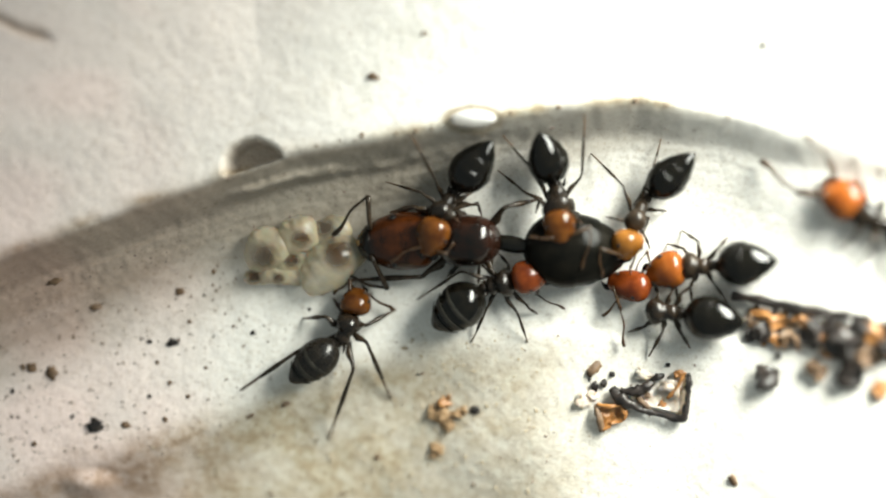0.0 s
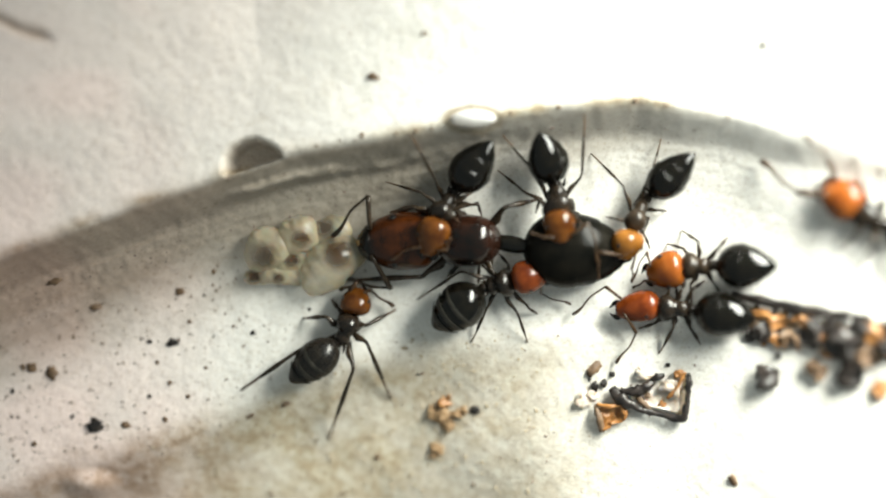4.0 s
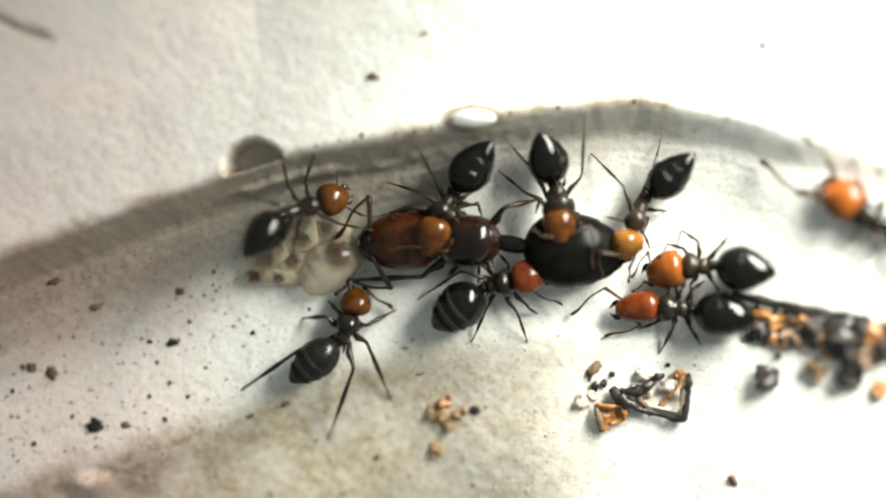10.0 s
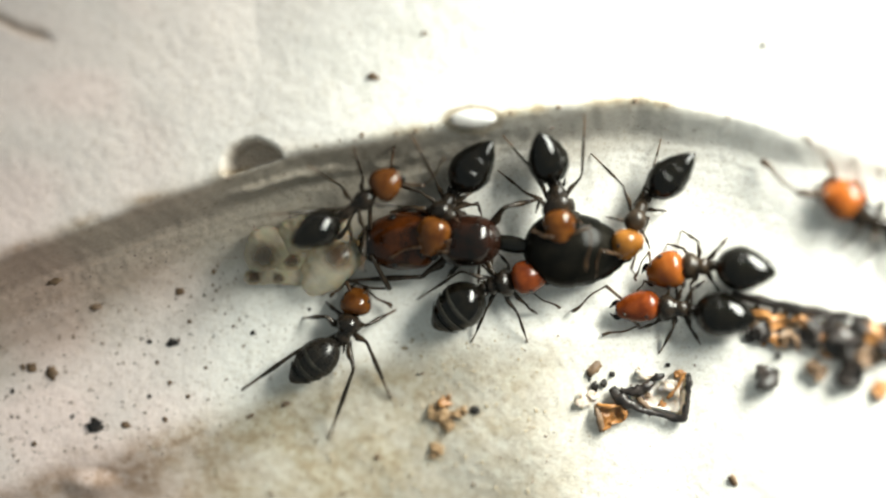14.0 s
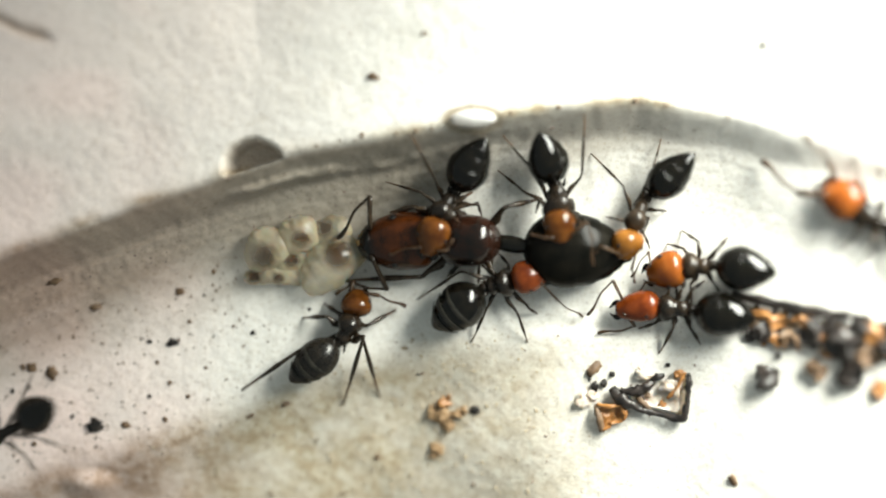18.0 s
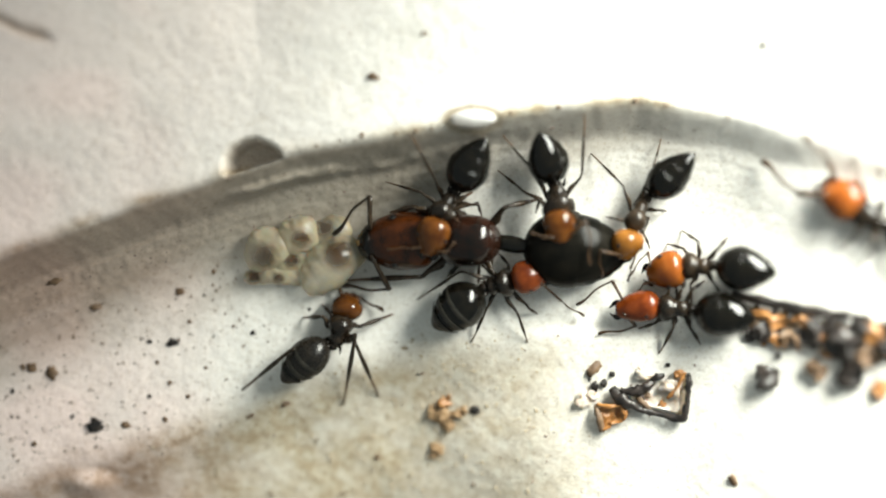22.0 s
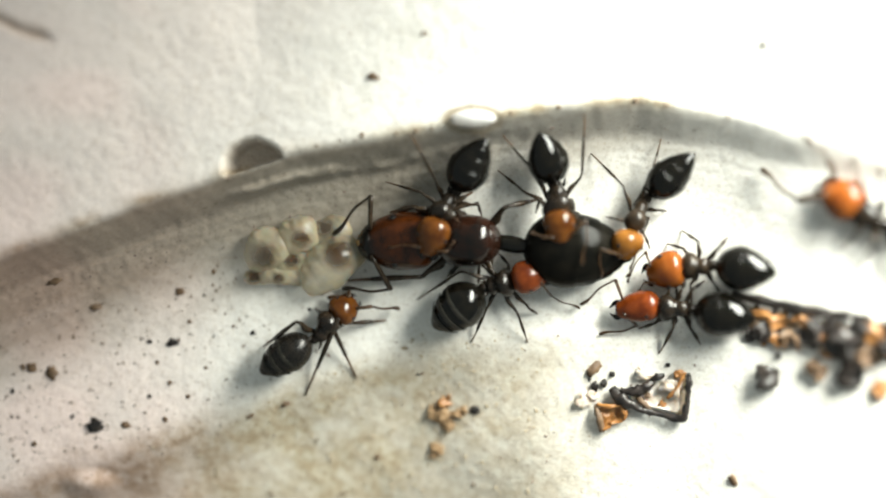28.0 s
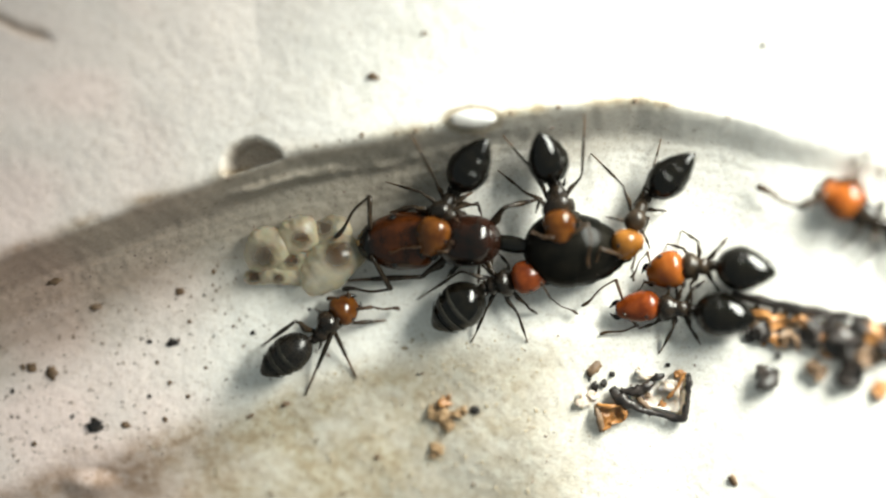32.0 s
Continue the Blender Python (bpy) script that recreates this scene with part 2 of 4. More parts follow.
def build_ground():
    us = np.concatenate([-60 - np.geomspace(8, 16000, 26)[::-1], np.arange(-60, 1630, 3.5), 1630 + np.geomspace(8, 16000, 26)])
    vs = np.concatenate([-60 - np.geomspace(8, 16000, 26)[::-1], np.arange(-60, 945, 3.5), 945 + np.geomspace(8, 16000, 26)])
    U, V = np.meshgrid(us, vs)
    Z = height(np.clip(U, -400, 2000), np.clip(V, -400, 1300)) / 1000
    co = np.stack([(U - 784) * SQ, (441 - V) * SQ, Z], -1).reshape(-1, 3)
    nx, ny = len(us), len(vs)
    i = np.arange(nx * ny).reshape(ny, nx)
    quads = np.stack([i[:-1, :-1], i[1:, :-1], i[1:, 1:], i[:-1, 1:]], -1).reshape(-1, 4)
    me = bpy.data.meshes.new("ground")
    me.from_pydata(co.tolist(), [], quads.tolist())
    me.polygons.foreach_set("use_smooth", np.ones(len(me.polygons), bool))
    bank, gap = bank_gap(U, V), crest_gap(U, V)
    patch = 0.84 + 0.22 * mottle(U, V, 21, 120, 90) + 0.2 * mottle(U, V, 22, 34, 30)
    stain_shade = smooth((bank + 30) / 100) * np.clip(patch, 0.1, 1) * (1 - 0.2 * smooth((U - 560) / 260)) * (1 - 0.95 * smooth((U - 880) / 300))
    fringe = np.exp(-((bank - 30 - 12 * mottle(U, V, 28, 70, 70)) / 36) ** 2) * (1 - smooth((U - 480) / 260)) * np.clip(0.75 + 0.4 * mottle(U, V, 29, 40, 30), 0, 1.0)
    stain_shade = np.maximum(stain_shade * 1.15, 1.0 * fringe)
    # Painted lens vignetting: pink, growing towards the left of the plan.
    vignette_tint = smooth((900 - U - 0.4 * V) / 900) * smooth((30 - gap) / 40) * np.clip(0.85 + 0.25 * mottle(U, V, 25, 160, 90), 0, 1)
    vignette_tint = np.maximum(vignette_tint, 1.0 * smooth((520 - U) / 360) * np.clip(0.85 + 0.5 * mottle(U, V, 27, 120, 80), 0, 1))
    scratch = np.exp(-((V - 50 - 0.32 * U + 6 * mottle(U, V, 19, 40, 40)) / 12) ** 2) * smooth((168 - U) / 30) * 0.8
    rim = np.exp(-((gap + 3) / 12) ** 2) * np.clip(0.6 + 0.6 * mottle(U, V, 23, 50, 40), 0, 1) * (1 - smooth((U - 1130) / 150))
    ring = np.hypot((U - 470) / 1.12, V - 304) + 2 * mottle(U, V, 26, 12, 12)
    # Notch shade painted in: a browned hollow and a faint dark patch.
    hollow = (1 - smooth((ring - 43) / 12)) * smooth((10 - gap) / 12)
    notch_shade = 0.1 * (1 - smooth((ring - 39) / 10)) * smooth((10 - gap) / 12)
    # Dark outline of the water drop, its edge shading painted as a ring.
    drop_edge_shade = np.exp(-((np.hypot((U - 834) / 43, (V - 226) / 20) - 1 + 0.08 * mottle(U, V, 35, 14, 14)) / 0.24) ** 2)
    # Brown stains, joined by the painted shade of notch and drop edge.
    stain_shade = np.maximum(stain_shade, np.maximum(np.maximum(rim, scratch), np.maximum(0.4 * hollow, 0.8 * drop_edge_shade)))
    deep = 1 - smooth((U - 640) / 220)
    # Shadow the ledge casts on the wall, painted along with its wet streaks.
    damp_shade = smooth((gap + 4) / 16) * (1 - smooth((gap - 48 - 32 * deep - 24 * mottle(U + 2 * gap, gap, 24, 120, 26)) / (80 + 110 * deep))) * (1 - smooth((U - 1030) / 330))
    damp_shade = np.maximum(damp_shade * (0.7 + 0.35 * smooth((950 - U) / 300)), 0.8 * drop_edge_shade)
    for name, values in (("stain_shade", stain_shade), ("damp_shade", damp_shade), ("notch_shade", notch_shade), ("vignette_tint", vignette_tint)):
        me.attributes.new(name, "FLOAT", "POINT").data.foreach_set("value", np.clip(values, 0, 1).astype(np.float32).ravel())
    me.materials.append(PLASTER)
    return tagged(new("ground", me), "white plaster nest chamber with brown stains and moist shade-painted wall", "plaster ground", kind="structure")


build_ground()


# ---- mesh helpers ----
def finish(bm, name, mat):
    me = bpy.data.meshes.new(name)
    bm.normal_update()
    bm.to_mesh(me)
    bm.free()
    for p in me.polygons:
        p.use_smooth = True
    me.materials.append(mat)
    return me


def part(name, bm, mat, parent=None, label="", m=None):
    ob = new(name, finish(bm, name, mat))
    ob.parent = parent
    if m is not None:
        ob.matrix_basis = m
    return tagged(ob, label)


def thing(name, m, label, category, group=""):
    ob = new(name)
    ob.empty_display_size = 0.0005
    ob.matrix_basis = m
    return tagged(ob, label, category, group)


def along(p, q, up=Vector((0, 0, 1))):
    """A pose at p whose x axis points to q, z kept upward."""
    x = (q - p).normalized()
    y = up.cross(x)
    y = y.normalized() if y.length > 1e-6 else Vector((0, 1, 0))
    z = x.cross(y)
    return Matrix.Translation(p) @ Matrix((x, y, z)).transposed().to_4x4()


def loft(rings, segments=14, bm=None):
    """A closed skin through rings (x, half width, half height, middle y, middle z)."""
    bm = bm or bmesh.new()
    rows = []
    for x, ry, rz, cy, cz in rings:
        rows.append([bm.verts.new((x, cy + ry * math.cos(i / segments * math.tau), cz + rz * math.sin(i / segments * math.tau))) for i in range(segments)])
    for r, s in zip(rows, rows[1:]):
        for i in range(segments):
            j = (i + 1) % segments
            bm.faces.new((r[i], r[j], s[j], s[i]))
    bm.faces.new(rows[0][::-1])
    bm.faces.new(rows[-1])
    bmesh.ops.recalc_face_normals(bm, faces=bm.faces)
    return bm


def egg(t, fat, sharp):
    """The relative width of an egg at t of its length."""
    if t < fat:
        return math.sqrt(max(0, 1 - ((fat - t) / fat) ** 2))
    q = min(1.0, (t - fat) / (1 - fat))
    return (1 - sharp) * math.sqrt(max(0, 1 - q * q)) + sharp * (1 - q ** 1.7)


def band(length, width, tall, fat, sharp, t0, t1, swell, bend=0.0, arc=0.10):
    """A strip over the upper side of an egg, bowed towards its far end."""
    bm, rows = bmesh.new(), []
    for i in range(6):
        row = []
        for j in range(17):
            w = j / 16 * math.pi
            t = min(0.99, t0 + (t1 - t0) * i / 5 * (0.35 + 0.65 * math.sin(w)) + arc * math.sin(w))
            r = egg(t, fat, sharp) * (swell if 0 < i < 5 else swell - 0.03)
            row.append(bm.verts.new((t * length, r * width / 2 * math.cos(w), r * tall / 2 * math.sin(w) + bend * (t - 0.3) ** 2 * length)))
        rows.append(row)
    for r, s in zip(rows, rows[1:]):
        for j in range(16):
            bm.faces.new((r[j], r[j + 1], s[j + 1], s[j]))
    bmesh.ops.recalc_face_normals(bm, faces=bm.faces)
    return bm


def ovoid(length, width, tall, fat=0.5, sharp=0.5, t0=0.0, t1=1.0, n=14, swell=1.0, segments=18, bend=0.0):
    """An egg along x from 0 to length, widest at fat, its far end drawn to a point by sharp (0.5 round, 1 pointed)."""
    rings = []
    for i in range(n + 1):
        t = t0 + (t1 - t0) * (0.5 - 0.5 * math.cos(i / n * math.pi))
        r = max(egg(t, fat, sharp), 0.015) * swell
        rings.append((t * length, r * width / 2, r * tall / 2, 0, bend * (t - 0.3) ** 2 * length))
    return loft(rings, segments)


def fine(profile, cuts=3):
    """A smooth curve through the points of a profile."""
    pts = [profile[0]] + list(profile) + [profile[-1]]
    out = []
    for a, b, c, d in zip(pts, pts[1:], pts[2:], pts[3:]):
        for i in range(cuts):
            t = i / cuts
            out.append(tuple(0.5 * (2 * q + (r - p_) * t + (2 * p_ - 5 * q + 4 * r - s) * t * t + (3 * q - p_ - 3 * r + s) * t ** 3) for p_, q, r, s in zip(a, b, c, d)))
    return out + [tuple(profile[-1])]


def tube(length, r0, r1, swell=0.0, at=0.4, n=6, segments=8, bow=0.0, wide=0.22, sway=0.0):
    rings = []
    for i in range(n + 1):
        t = i / n
        r = r0 + (r1 - r0) * t + swell * math.exp(-((t - at) / wide) ** 2)
        rings.append((t * length, r, r, sway * math.sin(t * math.pi * 1.5) * math.sin(t * math.pi) * length, bow * math.sin(t * math.pi) * length))
    return loft(rings, segments)


def lump(size, seed, rough=0.35, flat=0.7, level=2):
    bm = bmesh.new()
    bmesh.ops.create_icosphere(bm, subdivisions=level, radius=size / 2)
    for v in bm.verts:
        k = 1 + rough * noise.noise(v.co / size * 2.6 + Vector((seed * 7.1, seed * 3.3, seed))) + 0.5 * rough * noise.noise(v.co / size * 7 + Vector((seed, 0, seed * 2.7)))
        v.co *= k
        v.co.z *= flat
    return bm


# ---- ants ----
MM = 0.001
PX = SQ


def limb(hip, knee, foot, share=0.62):
    """Poses of the three pieces of a leg: thigh in the ant's space, shin and foot in the thigh's."""
    ankle = knee.lerp(foot, share) + Vector((0, 0, 0.00004))
    a, b, c = along(hip, knee), along(knee, ankle), along(ankle, foot)
    ai = a.inverted()
    return a, ai @ b, ai @ c


def bent(base, tip, l1, l2, side):
    """The knee of a two-piece limb of fixed lengths; side is the way that the knee goes."""
    d = tip - base
    dist = min(max(d.length, abs(l1 - l2) * 1.02 + 1e-6), (l1 + l2) * 0.995)
    x = d.normalized()
    n = (side - x * side.dot(x)).normalized()
    c = (l1 * l1 + dist * dist - l2 * l2) / (2 * l1 * dist)
    s = math.sqrt(max(0.0, 1 - c * c))
    return base + x * (l1 * c) + n * (l1 * s), base + x * dist


class Ant:
    """One ant, set down by places of the plan: thorax, head and gaster as (rear, front, width), legs as (knee, foot), feelers as (elbow, tip)."""

    def __init__(self, name, label, thorax, head, gaster, legs, feelers, head_mat=RED, body_mat=BROWN, gaster_mat=BLACK, thick=1.0, group="worker ants", lead=None, snout=None, broad=False, tip=0.62, eye_at=0.5, seams=False, roll=0, feel=1.0):
        t0, t1 = on(*thorax[0]), on(*thorax[1])
        size = PX * (1 - t0.z / EYE)
        tw = thorax[2] * size
        mid = t0.lerp(t1, 0.5)
        foot = mid.copy()
        foot.z = lead if lead is not None else on(*thorax[0][:2]).z
        flat = Vector((t1.x, t1.y, foot.z)) - Vector((t0.x, t0.y, foot.z))
        self.m = along(foot, foot + flat)
        inv = self.m.inverted()
        self.root = thing(name, self.m, label, "ant", group)
        R = self.root
        L = lambda p: inv @ p
        # thorax: three humps, then the waist knots
        a, b = L(t0), L(t1)
        ln = (b - a).length
        hump = [(-0.05, 0.22), (0.05, 0.5), (0.2, 0.66), (0.36, 0.60), (0.46, 0.68), (0.6, 0.95), (0.78, 1.08), (0.93, 0.86), (1.04, 0.5)]
        if broad:
            hump = [(-0.06, 0.3), (0.03, 0.62), (0.16, 0.86), (0.36, 0.98), (0.6, 1.0), (0.8, 0.93), (0.95, 0.7), (1.04, 0.4)]
        bm = loft([(t * ln, w * tw / 2, w * tw * 0.52, 0, 0.07 * tw * math.sin(t * 5)) for t, w in fine(hump)], 20)
        for s in () if broad else (1, -1):
            loft([(0.06 * ln, 0.07 * tw, 0.07 * tw, s * 0.22 * tw, 0.26 * tw), (-0.06 * ln, 0.045 * tw, 0.045 * tw, s * 0.27 * tw, 0.38 * tw), (-0.17 * ln, 0.008 * tw, 0.008 * tw, s * 0.3 * tw, 0.46 * tw)], 6, bm)
        self.thorax_pose = along(a, b)
        part("thorax", bm, body_mat, R, m=self.thorax_pose)
        g0, g1, gw = L(on(*gaster[0])), L(on(*gaster[1])), gaster[2] * size
        w = g0 - a
        for i, (f, girth) in enumerate(((0.5, 0.34),) if broad else ((0.3, 0.42), (0.72, 0.46))):
            knot = ovoid(max(w.length * (1.9 if broad else 0.55), 0.3 * tw), girth * tw, girth * tw, 0.55, 0.3, n=8, segments=12)
            c = a.lerp(g0, f)
            q = along(a, g0 if w.length > 1e-6 else a - (b - a))
            part("petiole" if i == 0 else "postpetiole", knot, BLACK if broad else body_mat, R, m=Matrix.Translation(c - q.to_3x3() @ Vector((max(w.length * (1.9 if broad else 0.55), 0.3 * tw) / 2, 0, 0))) @ q.to_3x3().to_4x4())
        # gaster: a heart that runs out in a point, in four plates
        gl = (g1 - g0).length
        gt = gw * (0.78 if broad else 0.92)
        plates = [(0.0, 0.50, 1.0), (0.46, 0.70, 0.95), (0.66, 0.86, 0.91), (0.82, 1.0, 0.86)]
        gm = along(g0, g1)
        first = None
        for t0_, t1_, sw in plates:
            bm = ovoid(gl, gw, gt, 0.42, tip, t0_, t1_, 12, sw, 22, bend=-0.05)
            ob = part("gaster" if first is None else "tergite", bm, gaster_mat, first or R, m=gm if first is None else None)
            first = first or ob
            if t0_ > 0 and seams:
                rim = band(gl, gw, gt, 0.42, tip, t0_ - 0.11, t0_ - 0.025, 1.012, -0.05)
                part("membrane", rim, MEMBRANE, first, "paler seam between plates")
        self.gaster = first
        # head
        h0, h1, hw = L(on(*head[0])), L(on(*head[1])), head[2] * size
        hl = (h1 - h0).length
        hm = along(h0, h1) @ pose(0, 0, 0, roll)
        prof = [(0.0, 0.24), (0.02, 0.45), (0.08, 0.72), (0.19, 0.92), (0.34, 1.0), (0.5, 0.98), (0.68, 0.86), (0.84, 0.66), (0.95, 0.5), (1.0, 0.34)]
        if broad:
            prof = [(0.0, 0.36), (0.02, 0.62), (0.07, 0.84), (0.17, 0.96), (0.34, 1.0), (0.50, 0.98), (0.66, 0.88), (0.80, 0.72), (0.91, 0.54), (0.98, 0.34), (1.01, 0.06)]
        bm = loft([(t * hl, r * hw / 2, r * hw * 0.42, 0, -0.05 * hw * t) for t, r in fine(prof)], 28)
        hd = part("head", bm, head_mat, R, m=hm)
        self.head, self.head_pose = hd, hm
        if snout:
            bm = loft([(t * hl, r * hw / 2, r * hw * 0.42, 0, -0.05 * hw * t) for t, r in fine(((0.82, 0.70), (0.86, 0.66), (0.91, 0.56), (0.96, 0.42), (1.0, 0.28), (1.03, 0.06)))], 28)
            part("clypeus", bm, snout, hd, "dark front of the head")
            part("labrum", lump(0.11 * hw, 6, 0.5, 0.6), AMBER_LIP, hd, "ochre lip between the jaws", pose(0.97 * hl, 0, 0.10 * hw))
            bm = ovoid(0.26 * ln, 0.62 * tw, 0.4 * tw, 0.5, 0.2, n=10, segments=16)
            part("scutellum", bm, body_mat, R, "raised shield at the rear of the thorax", self.thorax_pose @ pose(0.02 * ln, 0, 0.26 * tw))
            bm = band(ln, tw, 1.05 * tw, 0.5, 0.1, 0.70, 0.735, 1.012, 0.0, 0.04)
            part("collar", bm, SEAM, R, "brown seam behind the neck", self.thorax_pose)
        for s in (1, -1):
            eye = lump(0.14 * hw, 3, 0.0, 0.4)
            part("eye", eye, EYE_BLACK, hd, "black compound eye", pose(eye_at * hl, s * 0.415 * hw, 0.195 * hw, -s * 56))
            jaw = loft(fine([(0, 0.10 * hw, 0.09 * hw, 0, 0), (0.10 * hl, 0.10 * hw, 0.08 * hw, s * 0.03 * hw, 0), (0.19 * hl, 0.07 * hw, 0.06 * hw, 0, 0), (0.27 * hl, 0.025 * hw, 0.03 * hw, -s * 0.11 * hw, -0.01 * hw)]), 10)
            part("mandible", jaw, BLACK, hd, "dark brown mandible", pose((0.76 if broad else 0.88) * hl, s * (0.13 if broad else 0.2) * hw, (-0.12 if broad else -0.06) * hw))
        # feelers
        self.feelers = []
        for s, (elbow, tip) in zip((1, -1), feelers):
            base = hm @ Vector((0.80 * hl, s * 0.22 * hw, 0.22 * hw))
            e, t = L(on(*elbow)), L(on(*tip))
            l1, l2 = (e - base).length, (t - e).length
            fm = along(base, e)
            r = 0.05 * MM * thick * feel
            sc = part("antenna", tube(l1, r * 0.8, r * 1.1, 0, n=5, bow=0.03), LEGS if broad else ANTENNA, R, "elbowed brown antenna", fm)
            fu = part("funiculus", tube(l2, r * 0.55, r * 0.6, r * 0.5, 0.9, n=12, bow=0.03, wide=0.13, sway=s * 0.05), LEGS if broad else ANTENNA, sc, m=fm.inverted() @ along(e, t))
            self.feelers.append((sc, fu, base, e, t, l1, l2))
        # legs: rear, middle, front, on the left and then on the right
        self.legs = []
        for i, leg in enumerate(legs):
            if leg is None:
                continue
            knee, foot_ = leg
            s = 1 if i < 3 else -1
            hip = self.thorax_pose @ Vector(((0.18, 0.48, 0.80)[i % 3] * ln, s * 0.28 * tw, -0.26 * tw))
            k, f = L(on(*knee)), L(on(*foot_))
            fm, tm, sm = limb(hip, k, f)
            l1, l2 = (k - hip).length, (f - k).length
            r = 0.076 * MM * thick
            femur = part("leg", tube(l1, r * 0.75, r * 0.6, r * 0.55, 0.42, n=8, sway=s * 0.05), LEGS, R, "thin dark leg", fm)
            tib = part("tibia", tube(l2 * 0.62, r * 0.55, r * 0.6, r * 0.25, 0.6, n=6), LEGS, femur, m=tm)
            bm = tube(l2 * 0.38, r * 0.42, r * 0.32, 0, n=8)
            for v in bm.verts:
                v.co.yz *= 1 + 0.18 * math.sin(v.co.x / (l2 * 0.38) * 26)
            tar = part("tarsus", bm, FEET, femur, "pale brown foot", sm)
            self.legs.append((femur, tib, tar, hip, l1, l2, k, f))


# ---- the queen ----
queen = Ant(
    "queen_ant", "large glossy queen ant with dark red head and black gaster",
    ((880, 428, 1.0), (775, 424, 1.15), 92), ((768, 424, 1.1), (634, 431, 0.95), 104), ((926, 436, 1.3), (1112, 450, 0.95), 138),
    [((870, 480, 1.0), (905, 520, 0.1)), ((806, 474, 0.5), (792, 490, 0.05)), ((748, 490, 0.6), (603, 497, 0.12)),
     ((896, 366, 1.5), (960, 352, 0.6)), ((800, 362, 1.2), (836, 340, 0.1)), ((735, 366, 1.1), (690, 376, 0.6))],
    [((690, 511, 0.7), (604, 486, 0.5)), ((654, 346, 1.2), (594, 420, 0.9))],
    QUEEN_RED, QUEEN_DARK, GASTER, 1.9, "queen", snout=BLACK, broad=True, tip=0.08)

# ---- workers at rest round the queen ----
WORKER = "worker ant with red head and black gaster"
feeder = Ant(
    "ant", WORKER + " on the floor",
    ((602, 610, 0.75), (623, 560, 0.85), 44), ((626, 558, 0.85), (634, 510, 0.55), 56), ((594, 606, 0.9), (512, 676, 0.85), 68),
    [((520, 624, 1.0), (426, 691, 0.02)), ((578, 558, 0.8), (536, 564, 0.02)), ((604, 548, 0.7), (590, 528, 0.02)),
     ((628, 656, 1.0), (582, 776, 0.02)), ((652, 606, 1.0), (692, 706, 0.02)), ((648, 580, 0.8), (702, 547, 0.02))],
    [((608, 506, 0.6), (580, 534, 0.4)), ((670, 526, 0.7), (716, 546, 0.4))], ORANGE, gaster_mat=DULL, tip=0.25, thick=1.5, seams=True)
climber = Ant(
    "ant", WORKER + " leaning onto the queen",
    ((800, 345, 1.0), (772, 388, 1.75), 42), ((774, 386, 1.95), (756, 452, 1.8), 60), ((806, 336, 1.0), (872, 250, 0.95), 76),
    [((846, 362, 1.2), (853, 384, 0.6)), ((845, 358, 1.0), (850, 372, 0.5)), ((790, 372, 2.2), (812, 392, 1.9)),
     ((772, 322, 1.3), (727, 237, 0.1)), ((746, 341, 1.2), (682, 322, 0.15)), ((728, 365, 1.6), (696, 376, 1.4))],
    [((792, 446, 2.1), (800, 425, 2.1)), ((728, 438, 2.2), (688, 448, 2.0))], ORANGE)
sitter = Ant(
    "ant", WORKER + " climbing onto the queen",
    ((984, 336, 1.1), (990, 382, 2.0), 54), ((988, 372, 2.1), (994, 432, 2.15), 58), ((981, 322, 1.0), (955, 235, 1.0), 74),
    [((1030, 309, 1.3), (1035, 203, 0.1)), ((1012, 352, 1.5), (1018, 372, 1.2)), ((1010, 372, 2.4), (1030, 398, 2.1)),
     ((938, 296, 1.2), (888, 238, 0.2)), ((920, 333, 1.1), (880, 301, 0.1)), ((955, 352, 1.6), (948, 378, 1.3))],
    [((1042, 396, 2.6), (1042, 474, 2.2)), ((960, 420, 2.4), (940, 410, 2.3))], ORANGE)
guard = Ant(
    "ant", WORKER + " licking the queen",
    ((1138, 356, 0.9), (1120, 404, 1.35), 38), ((1116, 408, 1.6), (1104, 459, 1.35), 60), ((1150, 346, 0.9), (1229, 272, 0.9), 68),
    [((1166, 372, 0.9), (1180, 374, 0.02)), ((1148, 385, 1.0), (1140, 410, 0.02)), ((1142, 418, 1.2), (1150, 440, 0.02)),
     ((1152, 312, 1.2), (1170, 246, 0.05)), ((1104, 330, 1.2), (1046, 272, 0.05)), ((1092, 388, 1.5), (1072, 384, 1.3))],
    [((1118, 476, 1.2), (1122, 498, 0.6)), ((1062, 440, 2.2), (1054, 490, 1.6))], GOLD, SEAM, roll=-25)
tender = Ant(
    "ant", WORKER + " standing beside the queen",
    ((862, 508, 0.75), (908, 498, 1.15), 48), ((905, 494, 1.3), (968, 486, 1.35), 60), ((852, 513, 0.9), (766, 580, 0.8), 84),
    [((814, 481, 0.9), (738, 531, 0.02)), ((848, 468, 0.9), (846, 506, 0.02)), ((900, 468, 0.9), (880, 446, 0.3)),
     ((862, 545, 0.7), (834, 607, 0.02)), ((918, 560, 0.7), (934, 607, 0.02)), ((936, 546, 0.6), (952, 556, 0.02))],
    [((968, 460, 0.9), (985, 442, 0.9)), ((989, 530, 0.7), (1034, 556, 0.3))], tip=0.2, seams=True)
